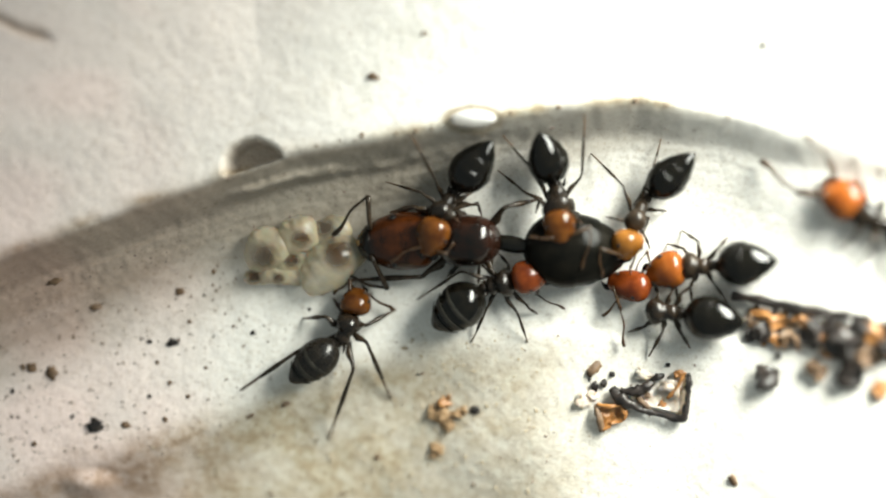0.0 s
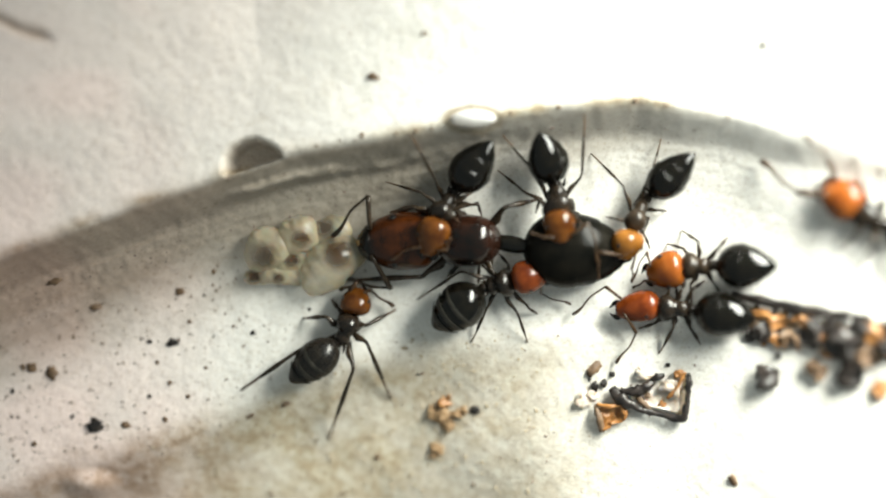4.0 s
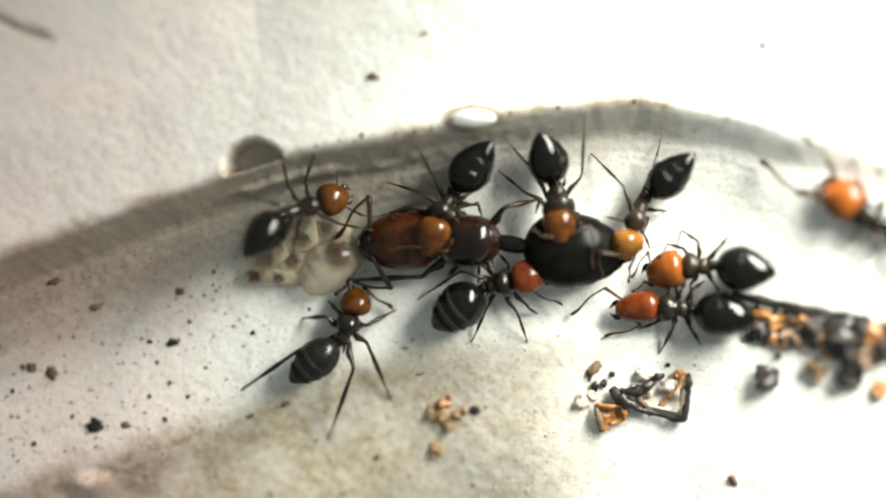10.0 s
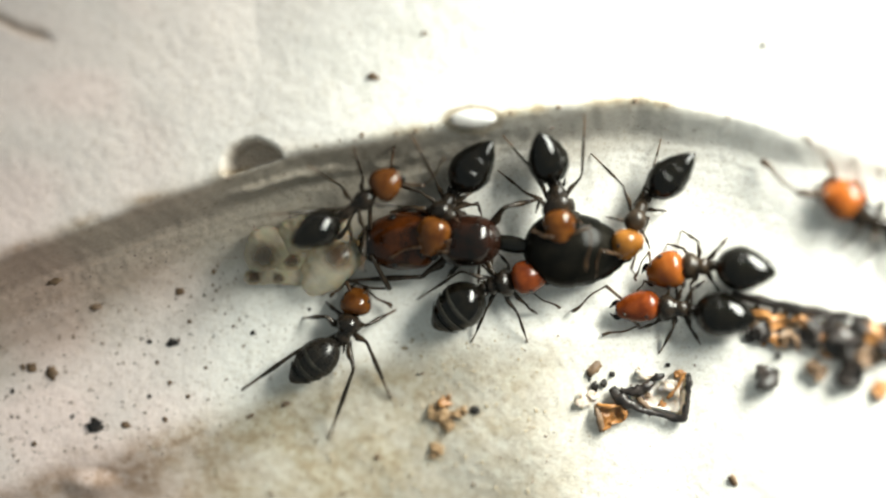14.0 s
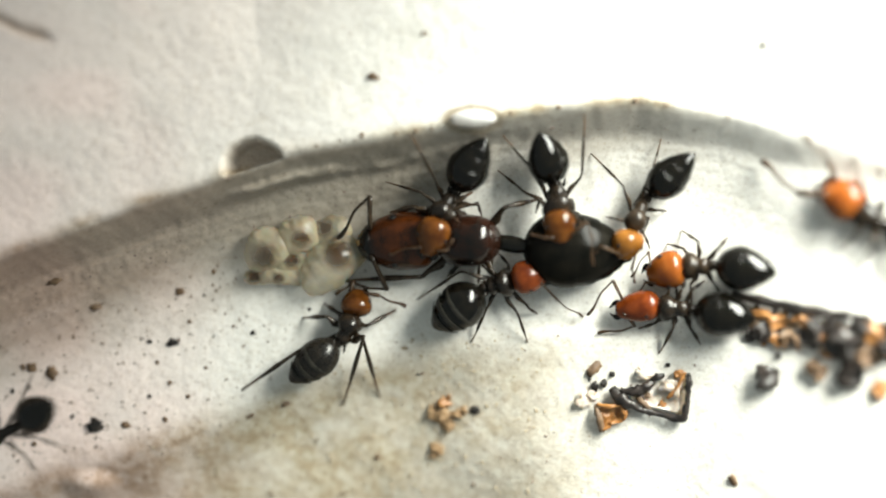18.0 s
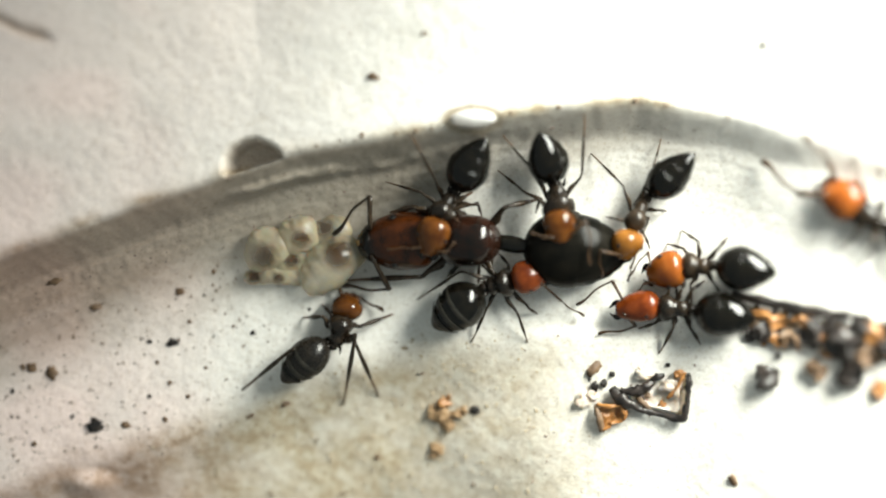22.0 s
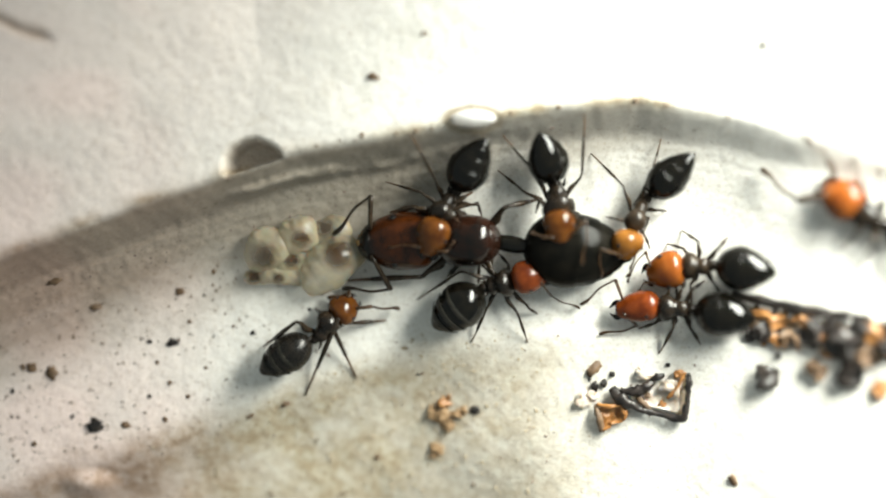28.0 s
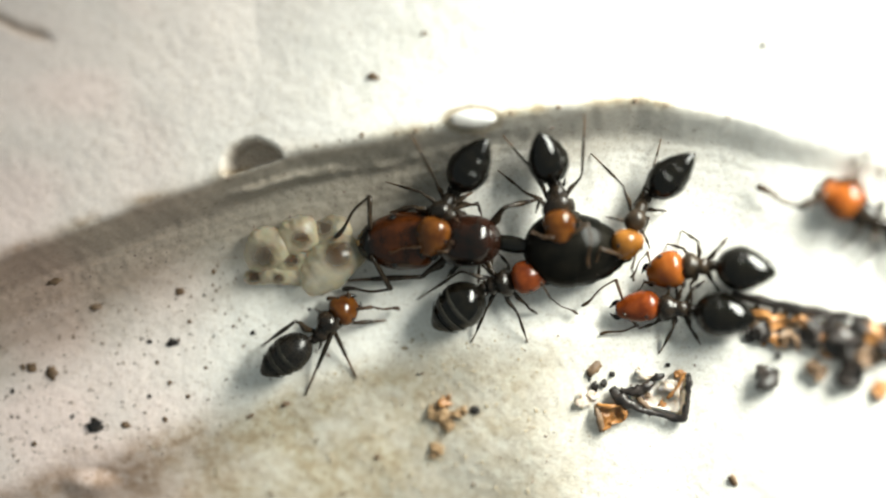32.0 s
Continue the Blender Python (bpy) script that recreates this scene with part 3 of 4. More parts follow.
waiter = Ant(
    "ant", WORKER + " resting on bright plaster",
    ((1258, 472, 0.75), (1208, 470, 0.8), 46), ((1212, 470, 0.85), (1146, 488, 0.65), 68), ((1268, 470, 0.85), (1374, 484, 0.8), 80),
    [((1262, 500, 0.8), (1288, 536, 0.02)), ((1222, 505, 0.8), (1224, 545, 0.02)), ((1196, 505, 0.7), (1200, 540, 0.02)),
     ((1272, 440, 0.8), (1288, 420, 0.02)), ((1236, 428, 0.9), (1206, 408, 0.02)), ((1210, 440, 0.8), (1180, 432, 0.02))],
    [((1140, 500, 0.7), (1125, 520, 0.3)), ((1146, 446, 0.8), (1116, 492, 0.5))], RED_OVERLIT, SEAM)
drummer = Ant(
    "ant", WORKER + " waving its feelers",
    ((1222, 548, 0.75), (1164, 544, 0.8), 46), ((1168, 538, 0.8), (1090, 548, 0.6), 58), ((1230, 550, 0.85), (1336, 566, 0.8), 82),
    [((1225, 585, 0.8), (1240, 610, 0.02)), ((1192, 580, 0.8), (1166, 626, 0.02)), ((1160, 572, 0.7), (1130, 582, 0.02)),
     ((1226, 512, 0.9), (1246, 498, 0.02)), ((1206, 514, 0.9), (1214, 494, 0.02)), ((1184, 514, 0.8), (1176, 496, 0.02))],
    [((1138, 576, 0.6), (1078, 606, 0.2)), ((1066, 517, 0.7), (1003, 560, 0.3))], RED, thick=1.25, tip=0.35, eye_at=0.3, roll=20)
edge = Ant(
    "ant", WORKER + " beside dry remains",
    ((1590, 412, 0.4), (1512, 368, 0.4), 48), ((1524, 370, 0.45), (1458, 331, 0.35), 76), ((1616, 420, 0.75), (1720, 480, 0.85), 90),
    [((1590, 450, 0.9), (1600, 500, 0.02)), ((1550, 430, 0.9), (1520, 470, 0.02)), ((1520, 410, 0.8), (1490, 440, 0.02)),
     ((1600, 360, 0.9), (1640, 320, 0.02)), ((1560, 335, 0.9), (1560, 290, 0.02)), ((1520, 320, 0.8), (1512, 280, 0.02))],
    [((1412, 336, 0.6), (1344, 284, 0.4)), ((1466, 286, 0.6), (1424, 238, 0.4))], RED_OVERLIT, thick=1.4, feel=1.5)

visitor = Ant(
    "ant", WORKER + " peering past the heap",
    ((1746, 520, 0.6), (1680, 510, 0.65), 46), ((1684, 508, 0.7), (1620, 503, 0.6), 66), ((1756, 522, 0.8), (1856, 534, 0.8), 80),
    [((1740, 560, 0.9), (1770, 600, 0.02)), ((1710, 552, 0.9), (1700, 596, 0.02)), ((1690, 545, 0.8), (1672, 570, 0.02)),
     ((1744, 480, 0.9), (1776, 440, 0.02)), ((1712, 474, 0.9), (1704, 436, 0.02)), ((1690, 470, 0.8), (1676, 446, 0.02))],
    [((1646, 548, 0.7), (1668, 575, 0.4)), ((1646, 462, 0.7), (1668, 440, 0.4))], RED, thick=1.2)

# ---- the worker that comes and goes ----
walker = Ant(
    "ant", "slender worker ant with red head walking under the clear cover",
    ((280, 600, 0.8), (345, 600, 0.85), 32), ((347, 600, 0.85), (402, 600, 0.7), 57), ((274, 600, 0.85), (174, 600, 0.9), 64),
    [((256, 562, 1.25), (218, 532, 0)), ((298, 552, 1.25), (284, 504, 0)), ((358, 558, 1.15), (394, 524, 0)),
     ((256, 638, 1.25), (218, 668, 0)), ((298, 648, 1.25), (284, 696, 0)), ((358, 642, 1.15), (394, 676, 0))],
    [((420, 556, 0.9), (482, 560, 0.5)), ((420, 644, 0.9), (482, 640, 0.5))], ORANGE)


# ---- brood ----
def larva(label, a0, b0, a1, b1, h, width, spots, seed):
    p, q = on(a0, b0, h * 0.8), on(a1, b1, h * 0.8)
    base = on((a0 + a1) / 2, (b0 + b1) / 2)
    root = thing("larva", Matrix.Translation(base), label, "larva", "brood pile")
    ln = (q - p).length
    m = Matrix.Translation(-base) @ along(p, q)
    rings = []
    for i in range(49):
        t = i / 48
        r = math.sqrt(max(0.0, 1 - (2 * t - 1) ** 2)) ** 0.8
        r = max(r, 0.03) * (1 + 0.004 * math.sin(t * 44)) * (0.86 + 0.2 * t)
        rings.append((t * ln, r * width * PX / 2, r * width * PX * 0.4, 0.05 * ln * math.sin(t * math.pi), 0.04 * ln * math.sin(t * math.pi)))
    bm = loft(rings, 32)
    for v in bm.verts:
        v.co += Vector((0, 1, 1)) * (0.00014 * noise.noise(v.co * 1300 + Vector((seed, 0, 0))) + 0.00004 * noise.noise(v.co * 5000 + Vector((seed, 0, 0))))
    body = part("body", bm, LARVA, root, m=m)
    gut = []
    for v in body.data.vertices:
        p, k = base + m @ v.co, 0.0
        for a, b, size in spots:
            c = plan(a, b, p.z * 1000)
            d = math.hypot(p.x - c.x, p.y - c.y) / PX + 5 * noise.noise(v.co * 7000)
            k = max(k, min(1.0, max(0.0, (size * 0.68 - d) / (size * 0.5))))
        gut.append(k * k * (3 - 2 * k))
    body.data.attributes.new("gut", "FLOAT", "POINT").data.foreach_set("value", gut)


larva("pale cream ant larva with brown gut spots", 434, 464, 516, 428, 0.42, 76, [(467, 452, 46)], 1)
larva("small cream ant larva with a brown gut spot", 488, 440, 566, 406, 0.4, 70, [(533, 423, 36)], 4)
larva("small cream ant larva pressed between others", 478, 474, 556, 448, 0.32, 56, [(517, 460, 30)], 5)
larva("flattened translucent cream ant larva", 432, 494, 552, 488, 0.26, 44, [(450, 490, 26), (492, 492, 20)], 2)
larva("plump cream ant larva with brown gut", 540, 518, 636, 428, 0.5, 86, [(598, 448, 60)], 3)
larva("translucent ant larva behind the others", 552, 440, 618, 394, 0.34, 60, [(574, 404, 30)], 6)


# ---- water drop on the crest ----
def water_drop():
    c = on(838, 210, 0.2)
    root = thing("water_drop", Matrix.Translation(c), "clear flat water drop on the rim of the plaster wall", "water drop")
    part("drop", ovoid(74 * PX, 27 * PX, 44 * PX, 0.5, 0.0, n=16, segments=24), WATER, root, m=pose(-37 * PX, 0, 0))


water_drop()


# ---- remains and crumbs ----
def facets(ob):
    """Leaves a broken piece with hard edges."""
    for p in ob.data.polygons:
        p.use_smooth = False
    return ob


def crumb(a, b, size, mat, label, name="crumb", flat=0.6, turn=0, long=1.0, group="crumbs on the plaster"):
    flat = 0.55 if b < 200 else flat
    bm = lump(size * 0.8 * PX, a * 0.37 + b, 0.9, flat)
    for v in bm.verts:
        v.co.x *= long
        v.co += v.co.normalized() * size * PX * 0.22 * noise.noise(v.co / (size * PX) * 9 + Vector((b, a, 0)))
    ob = part(name, bm, mat, None, label, Matrix.Translation(on(a, b, size * 0.021 * flat * 0.3)) @ pose(0, 0, 0, 0, 0, turn))
    if name != "crumb":
        facets(ob)
    return tagged(ob, category="crumb", group=group)


# Raised specks; some stand in for shaded floor pits and flat brown blotches.
BROWN_AT = [(95, 497, 18, 20), (168, 543, 16, 5), (318, 516, 15, 5), (378, 481, 10, 0), (335, 570, 9, 0), (300, 678, 10, 15), (278, 641, 9, 0), (333, 702, 10, 0),
            (222, 752, 14, 10), (293, 743, 11, 0), (55, 650, 20, 0), (92, 662, 22, 300), (445, 735, 9, 0), (505, 715, 15, 0), (660, 136, 15, 0), (750, 58, 11, 0)]
MORE_BROWN = [(668, 810, 12, 0), (748, 661, 6, 0), (838, 858, 8, 0), (1300, 852, 20, 120), (1490, 20, 12, 0), (480, 876, 9, 0), (60, 786, 11, 0),
              (610, 874, 8, 0), (440, 738, 10, 0), (716, 616, 6, 0), (1052, 652, 26, 40), (40, 650, 12, 0), (560, 780, 7, 0), (365, 651, 7, 0)]
RIM_AT = [(600, 247, 7, 0), (640, 240, 9, 20), (700, 236, 7, 0), (735, 231, 9, 0), (764, 227, 7, 0), (905, 200, 8, 0), (988, 190, 10, 0), (1124, 178, 12, 0), (1180, 186, 8, 0), (1246, 190, 8, 0), (1290, 208, 7, 0), (560, 256, 7, 0)]
DARK_AT = [(305, 607, 17, 10), (447, 590, 9, 0), (168, 752, 26, 12), (265, 605, 10, 0), (265, 702, 9, 0), (128, 737, 9, 0), (22, 692, 9, 0), (840, 728, 17, 0),
           (362, 523, 6, 0), (378, 595, 5, 0), (1350, 80, 10, 90), (1062, 62, 6, 0), (505, 583, 4, 0), (548, 548, 8, 0), (740, 663, 5, 0), (436, 560, 4, 0)]
for a, b, s, turn in BROWN_AT + MORE_BROWN:
    crumb(a, b, s, BROWN_CRUMB, "small brown speck on white plaster", flat=0.24, turn=turn, long=1.5 if s > 12 else 1.0)
for a, b, s, turn in RIM_AT:
    crumb(a, b, s, BROWN_CRUMB, "tiny brown crumb on the rim of the wall", flat=0.5, turn=turn)
for a, b, s, turn in DARK_AT:
    crumb(a, b, s, DARK_CRUMB, "small blackish speck on white plaster", flat=0.28, turn=turn, long=1.4 if s > 12 else 1.0)


def bits(label, pieces, name="food_remains"):
    """A loose clot of crumbs that lie together: pieces of (a, b, size, height, material)."""
    a, b = pieces[0][:2]
    base = on(a, b)
    root = thing(name, Matrix.Translation(base), label, "crumbs")
    for i, (pa, pb, size, h, mat) in enumerate(pieces):
        part("fragment", lump(size * PX, pa * 0.7 + pb * 1.3, 0.95, 0.45, 3), mat, root, m=Matrix.Translation(on(pa, pb, h) - base) @ pose(0, 0, 0, 8 * i, 0, 50 * i))


bits("cluster of tan and orange food crumbs", [(786, 736, 32, 0.02, TAN), (772, 732, 26, 0.02, TAN), (794, 752, 24, 0.02, TAN), (788, 712, 20, 0.06, AMBER), (808, 732, 22, 0.02, TAN), (820, 726, 16, 0.03, TAN), (782, 748, 20, 0.02, TAN), (794, 704, 10, 0.03, AMBER), (800, 740, 14, 0.05, BROWN_CRUMB), (776, 722, 12, 0.06, BROWN_CRUMB)])
bits("smear of tan food crumbs", [(772, 792, 20, 0.02, TAN), (768, 806, 14, 0.02, TAN), (780, 800, 12, 0.02, TAN)])


def stick(root, base, a0, b0, h0, a1, b1, h1, wide, mat, name="stem", label=""):
    p, q = on(a0, b0, h0) - base, on(a1, b1, h1) - base
    wide *= 0.85
    bm = tube((q - p).length, wide * PX / 2, wide * PX / 2 * 0.85, wide * PX * 0.12, 0.3, n=5, segments=7)
    for v in bm.verts:
        v.co += v.normal * 0 + Vector((0, 1, 1)) * wide * PX * (0.42 * noise.noise(v.co * 2600 + Vector((a0, b0, 0))) + 0.1 * noise.noise(v.co * 9000 + Vector((b0, a0, 0))))
    return facets(part(name, bm, mat, root, label, along(p, q)))


def cord(root, base, name, points, mat, label="", tall=0.8, jag=0.42):
    """A rough bent strip through points (a, b, h, width)."""
    pts = fine(points, 4)
    places = [on(a, b, h) - base for a, b, h, w in pts]
    bm, rows, seg = bmesh.new(), [], 9
    for i, (p, (a, b, h, w)) in enumerate(zip(places, pts)):
        d = (places[min(i + 1, len(pts) - 1)] - places[max(i - 1, 0)]).normalized()
        side = Vector((0, 0, 1)).cross(d).normalized()
        up = d.cross(side)
        row = []
        for j in range(seg):
            w_ = j / seg * math.tau
            k = w * 0.92 * PX / 2 * (1 + jag * noise.noise(Vector((a * 0.11, b * 0.11, j * 1.3))) * 2)
            row.append(bm.verts.new(p + side * math.cos(w_) * k + up * math.sin(w_) * k * tall))
        rows.append(row)
    for r, q in zip(rows, rows[1:]):
        for j in range(seg):
            bm.faces.new((r[j], r[(j + 1) % seg], q[(j + 1) % seg], q[j]))
    bm.faces.new(rows[0][::-1])
    bm.faces.new(rows[-1])
    bmesh.ops.recalc_face_normals(bm, faces=bm.faces)
    return part(name, bm, mat, root, label)


def skin(root, base, name, corners, mat, label="", rise=0.25, sag=-0.1, seed=1.0):
    """A crumpled sheet between four corners of the plan, with thickness."""
    n, bm, layers = 16, bmesh.new(), []
    for low in (0.0, 0.05):
        grid = []
        for i in range(n + 1):
            row = []
            for j in range(n + 1):
                u, v = i / n, j / n
                a = (1 - u) * ((1 - v) * corners[0][0] + v * corners[3][0]) + u * ((1 - v) * corners[1][0] + v * corners[2][0])
                b = (1 - u) * ((1 - v) * corners[0][1] + v * corners[3][1]) + u * ((1 - v) * corners[1][1] + v * corners[2][1])
                e = noise.noise(Vector((a * 0.07, b * 0.07, seed)))
                a, b = a + 6 * noise.noise(Vector((u * 3, v * 3, seed + 4))), b + 6 * noise.noise(Vector((u * 3, v * 3, seed + 9)))
                h = rise + sag * math.sin(u * math.pi) * math.sin(v * math.pi) + 0.16 * e + 0.06 * noise.noise(Vector((a * 0.2, b * 0.2, seed)))
                row.append(bm.verts.new(on(a, b, max(0.06, h) - low) - base))
            grid.append(row)
        for i in range(n):
            for j in range(n):
                q = (grid[i][j], grid[i + 1][j], grid[i + 1][j + 1], grid[i][j + 1])
                bm.faces.new(q if low else q[::-1])
        layers.append([grid[i][0] for i in range(n)] + [grid[n][j] for j in range(n)] + [grid[i][n] for i in range(n, 0, -1)] + [grid[0][j] for j in range(n, 0, -1)])
    for k in range(4 * n):
        m = (k + 1) % (4 * n)
        bm.faces.new((layers[0][k], layers[0][m], layers[1][m], layers[1][k]))
    bmesh.ops.recalc_face_normals(bm, faces=bm.faces)
    return part(name, bm, mat, root, label)


def insect_remains():
    base = on(1150, 705)
    root = thing("insect_remains", Matrix.Translation(base), "torn insect shell remains with dark rim and amber scraps", "insect remains")
    skin(root, base, "membrane", ((1112, 706), (1212, 736), (1216, 668), (1140, 676)), PALE, "pale crumpled inner skin", 0.22, -0.14, 2.0)
    cord(root, base, "rim", [(1082, 688, 0.2, 14), (1096, 702, 0.3, 24), (1114, 714, 0.32, 22), (1130, 724, 0.3, 13), (1160, 732, 0.3, 11), (1190, 739, 0.32, 13), (1208, 740, 0.34, 15), (1215, 722, 0.36, 12), (1217, 698, 0.4, 10), (1219, 676, 0.42, 13), (1220, 660, 0.4, 8)], DARK_CRUMB, "black curled rim")
    cord(root, base, "flap", [(1098, 690, 0.3, 10), (1116, 694, 0.34, 16), (1132, 690, 0.36, 20), (1148, 682, 0.34, 16), (1156, 676, 0.3, 8)], DARK_CRUMB, "black torn flap")
    cord(root, base, "flap", [(1150, 674, 0.3, 6), (1164, 668, 0.36, 14), (1176, 664, 0.3, 6)], DARK_CRUMB, "black torn flap")
    cord(root, base, "fold", [(1180, 706, 0.3, 6), (1196, 690, 0.36, 10), (1206, 672, 0.4, 8), (1214, 660, 0.4, 5)], AMBER, "amber fold")
    cord(root, base, "fold", [(1128, 702, 0.24, 8), (1140, 716, 0.28, 10), (1150, 726, 0.26, 6)], BROWN_CRUMB, "brown fold")
    skin(root, base, "membrane", ((1128, 650), (1158, 664), (1150, 676), (1126, 668)), PALE, "pale loose skin", 0.2, 0.1, 7.0)
    skin(root, base, "membrane", ((1164, 690), (1200, 704), (1208, 678), (1178, 670)), PALE, "pale loose skin", 0.34, 0.12, 11.0)
    for a, b, size, h, mat in ((1200, 662, 14, 0.3, AMBER), (1172, 716, 12, 0.26, AMBER), (1146, 700, 10, 0.3, BROWN_CRUMB)):
        part("scrap", lump(size * PX, a + b, 0.8, 0.45, 3), mat, root, m=Matrix.Translation(on(a, b, h * 0.7) - base))


insect_remains()


def shell_scrap():
    base = on(1078, 735)
    root = thing("shell_scrap", Matrix.Translation(base), "folded amber shell scrap lying on the plaster", "shell scrap")
    skin(root, base, "shell", ((1058, 722), (1068, 764), (1106, 742), (1098, 716)), AMBER, "", 0.3, -0.2, 5.0)
    cord(root, base, "fold", [(1054, 716, 0.2, 8), (1060, 738, 0.36, 14), (1066, 764, 0.2, 10)], BROWN_CRUMB, "brown folded edge")
    cord(root, base, "fold", [(1056, 716, 0.3, 6), (1078, 720, 0.4, 10), (1098, 716, 0.3, 7)], AMBER)
    cord(root, base, "fold", [(1098, 718, 0.3, 7), (1106, 732, 0.3, 9), (1104, 744, 0.2, 6)], AMBER)
    for a, b, size, mat in ((1032, 708, 26, PALE), (1048, 700, 20, PALE), (1090, 704, 14, PALE)):
        part("scrap", lump(size * PX, a + b, 0.6, 0.4, 3), mat, root, m=Matrix.Translation(on(a, b, 0.08) - base))


shell_scrap()
for a, b, s in ((1052, 684, 18), (1068, 678, 14), (1084, 663, 11), (1166, 668, 13), (1182, 646, 9), (1044, 672, 8)):
    crumb(a, b, s, DARK_CRUMB, "black crumb beside the insect remains", flat=0.8)


def midden():
    """The heap of dry remains: a long stem with broken pieces under it."""
    base = on(1420, 560)
    stem = thing("twig", Matrix.Translation(base), "long dark dry twig lying over a heap of remains", "twig")
    stick(stem, base, 1296, 522, 0.25, 1420, 548, 0.3, 17, DARK_CRUMB)
    stick(stem, base, 1410, 546, 0.3, 1516, 562, 0.35, 17, DARK_CRUMB)
    stick(stem, base, 1330, 556, 0.15, 1420, 566, 0.2, 18, AMBER, "strip")
    rnd = random.Random(4)
    for a, b, s, mat, label in (
            (1352, 586, 44, DARK_CRUMB, "dark lump of dry remains"), (1356, 668, 44, DARK_CRUMB, "round dark lump of dry remains"), (1400, 596, 40, BROWN_CRUMB, "brown lump of dry remains"),
            (1440, 592, 46, DARK_CRUMB, "dark lump of dry remains"), (1500, 604, 64, DARK_CRUMB, "dark lump of dry remains"), (1506, 662, 48, DARK_CRUMB, "round dark lump of dry remains"),
            (1446, 656, 34, BROWN_CRUMB, "brown lump of dry remains"), (1548, 592, 44, AMBER, "amber lump of dry remains"), (1540, 630, 40, BROWN_CRUMB, "brown lump of dry remains"),
            (1475, 575, 36, DARK_CRUMB, "dark lump of dry remains"), (1430, 566, 34, AMBER, "amber lump of dry remains"), (1466, 626, 26, AMBER, "amber lump of dry remains"),
            (1560, 685, 30, AMBER, "amber lump of dry remains"), (1372, 566, 30, AMBER, "amber lump of dry remains"), (1580, 605, 60, DARK_CRUMB, "dark lump of dry remains"),
            (1532, 575, 40, DARK_CRUMB, "dark lump of dry remains")):
        crumb(a, b, s, mat, label, "dry_lump", 0.75, rnd.uniform(0, 360), 1.15, "heap of remains")
    for i in range(170):
        t = rnd.random()
        a, b = 1320 + 290 * t, 560 + 52 * t + rnd.gauss(12, 12 + 8 * t)
        mat, label = rnd.choice(((DARK_CRUMB, "small black scrap in the heap of remains"), (DARK_CRUMB, "small black scrap in the heap of remains"), (DARK_CRUMB, "small black scrap in the heap of remains"), (BROWN_CRUMB, "small brown scrap in the heap of remains"),
                                 (AMBER, "small amber scrap in the heap of remains"), (PALE, "small pale scrap in the heap of remains")))
        ob = crumb(a, b, rnd.uniform(7, 21), mat, label, "dry_scrap", 0.6, rnd.uniform(0, 360), rnd.uniform(1, 2.2), "heap of remains")
        ob.location.z += rnd.uniform(0.0, 0.00015)


midden()


def grit():
    """Fine dark grains strewn over the chamber floor and, thinly, over the rest."""
    rnd = random.Random(12)
    verts, faces = [], []
    seed = bmesh.new()
    bmesh.ops.create_icosphere(seed, subdivisions=1, radius=1)
    shape, tris = [v.co.copy() for v in seed.verts], [[v.index for v in f.verts] for f in seed.faces]
    seed.free()
    count = 0
    # Part of these grains stand in for tiny dark pits of the floor.
    while count < 620:
        a, b = rnd.uniform(-20, 1300), rnd.uniform(0, 882)
        floor = bank_gap(a, b) < 0 and crest_gap(a, b) > 70
        if rnd.random() > (0.9 * max(0.0, 1 - a / 760) if floor else 0.10):
            continue
        count += 1
        s = rnd.uniform(0.7, 1.6) * rnd.uniform(0.8, 2.0) * PX
        m = Matrix.Translation(on(a, b, 0.005)) @ pose(0, 0, 0, 0, 0, rnd.uniform(0, 360)) @ Matrix.Diagonal((s * rnd.uniform(0.8, 2.0), s, s * 0.35, 1))
        faces += [[k + len(verts) for k in tri] for tri in tris]
        verts += [m @ v for v in shape]
    me = bpy.data.meshes.new("grit")
    me.from_pydata(verts, [], faces)
    me.materials.append(GRIT)
    tagged(new("grit", me), "fine dark brown grit strewn on plaster", "grit", kind="stuff")
    # paler dust on the stained bank
    verts, faces, count = [], [], 0
    while count < 260:
        a, b = rnd.gauss(760, 190), rnd.uniform(575, 875)
        if bank_gap(a, b) < -4 or a > 1060 or rnd.random() < (a - 820) / 240:
            continue
        count += 1
        s = rnd.uniform(1.2, 2.6) * rnd.uniform(0.8, 1.7) * PX
        m = Matrix.Translation(on(a, b, 0.004)) @ pose(0, 0, 0, 0, 0, rnd.uniform(0, 360)) @ Matrix.Diagonal((s * rnd.uniform(0.8, 1.9), s, s * 0.25, 1))
        faces += [[k + len(verts) for k in tri] for tri in tris]
        verts += [m @ v for v in shape]
    me = bpy.data.meshes.new("dust")
    me.from_pydata(verts, [], faces)
    me.materials.append(DUST)
    tagged(new("dust", me), "tan specks of dust on the stained bank", "dust", kind="stuff")


grit()


# ---- motion ----
def glide(rows, t):
    """The values of a table at t, eased from row to row."""
    rows = list(rows)
    if t <= rows[0][0]:
        return rows[0][1:]
    for r, s in zip(rows, rows[1:]):
        if t <= s[0]:
            k = (t - r[0]) / (s[0] - r[0])
            return tuple(x + (y - x) * k for x, y in zip(r[1:], s[1:]))
    return rows[-1][1:]


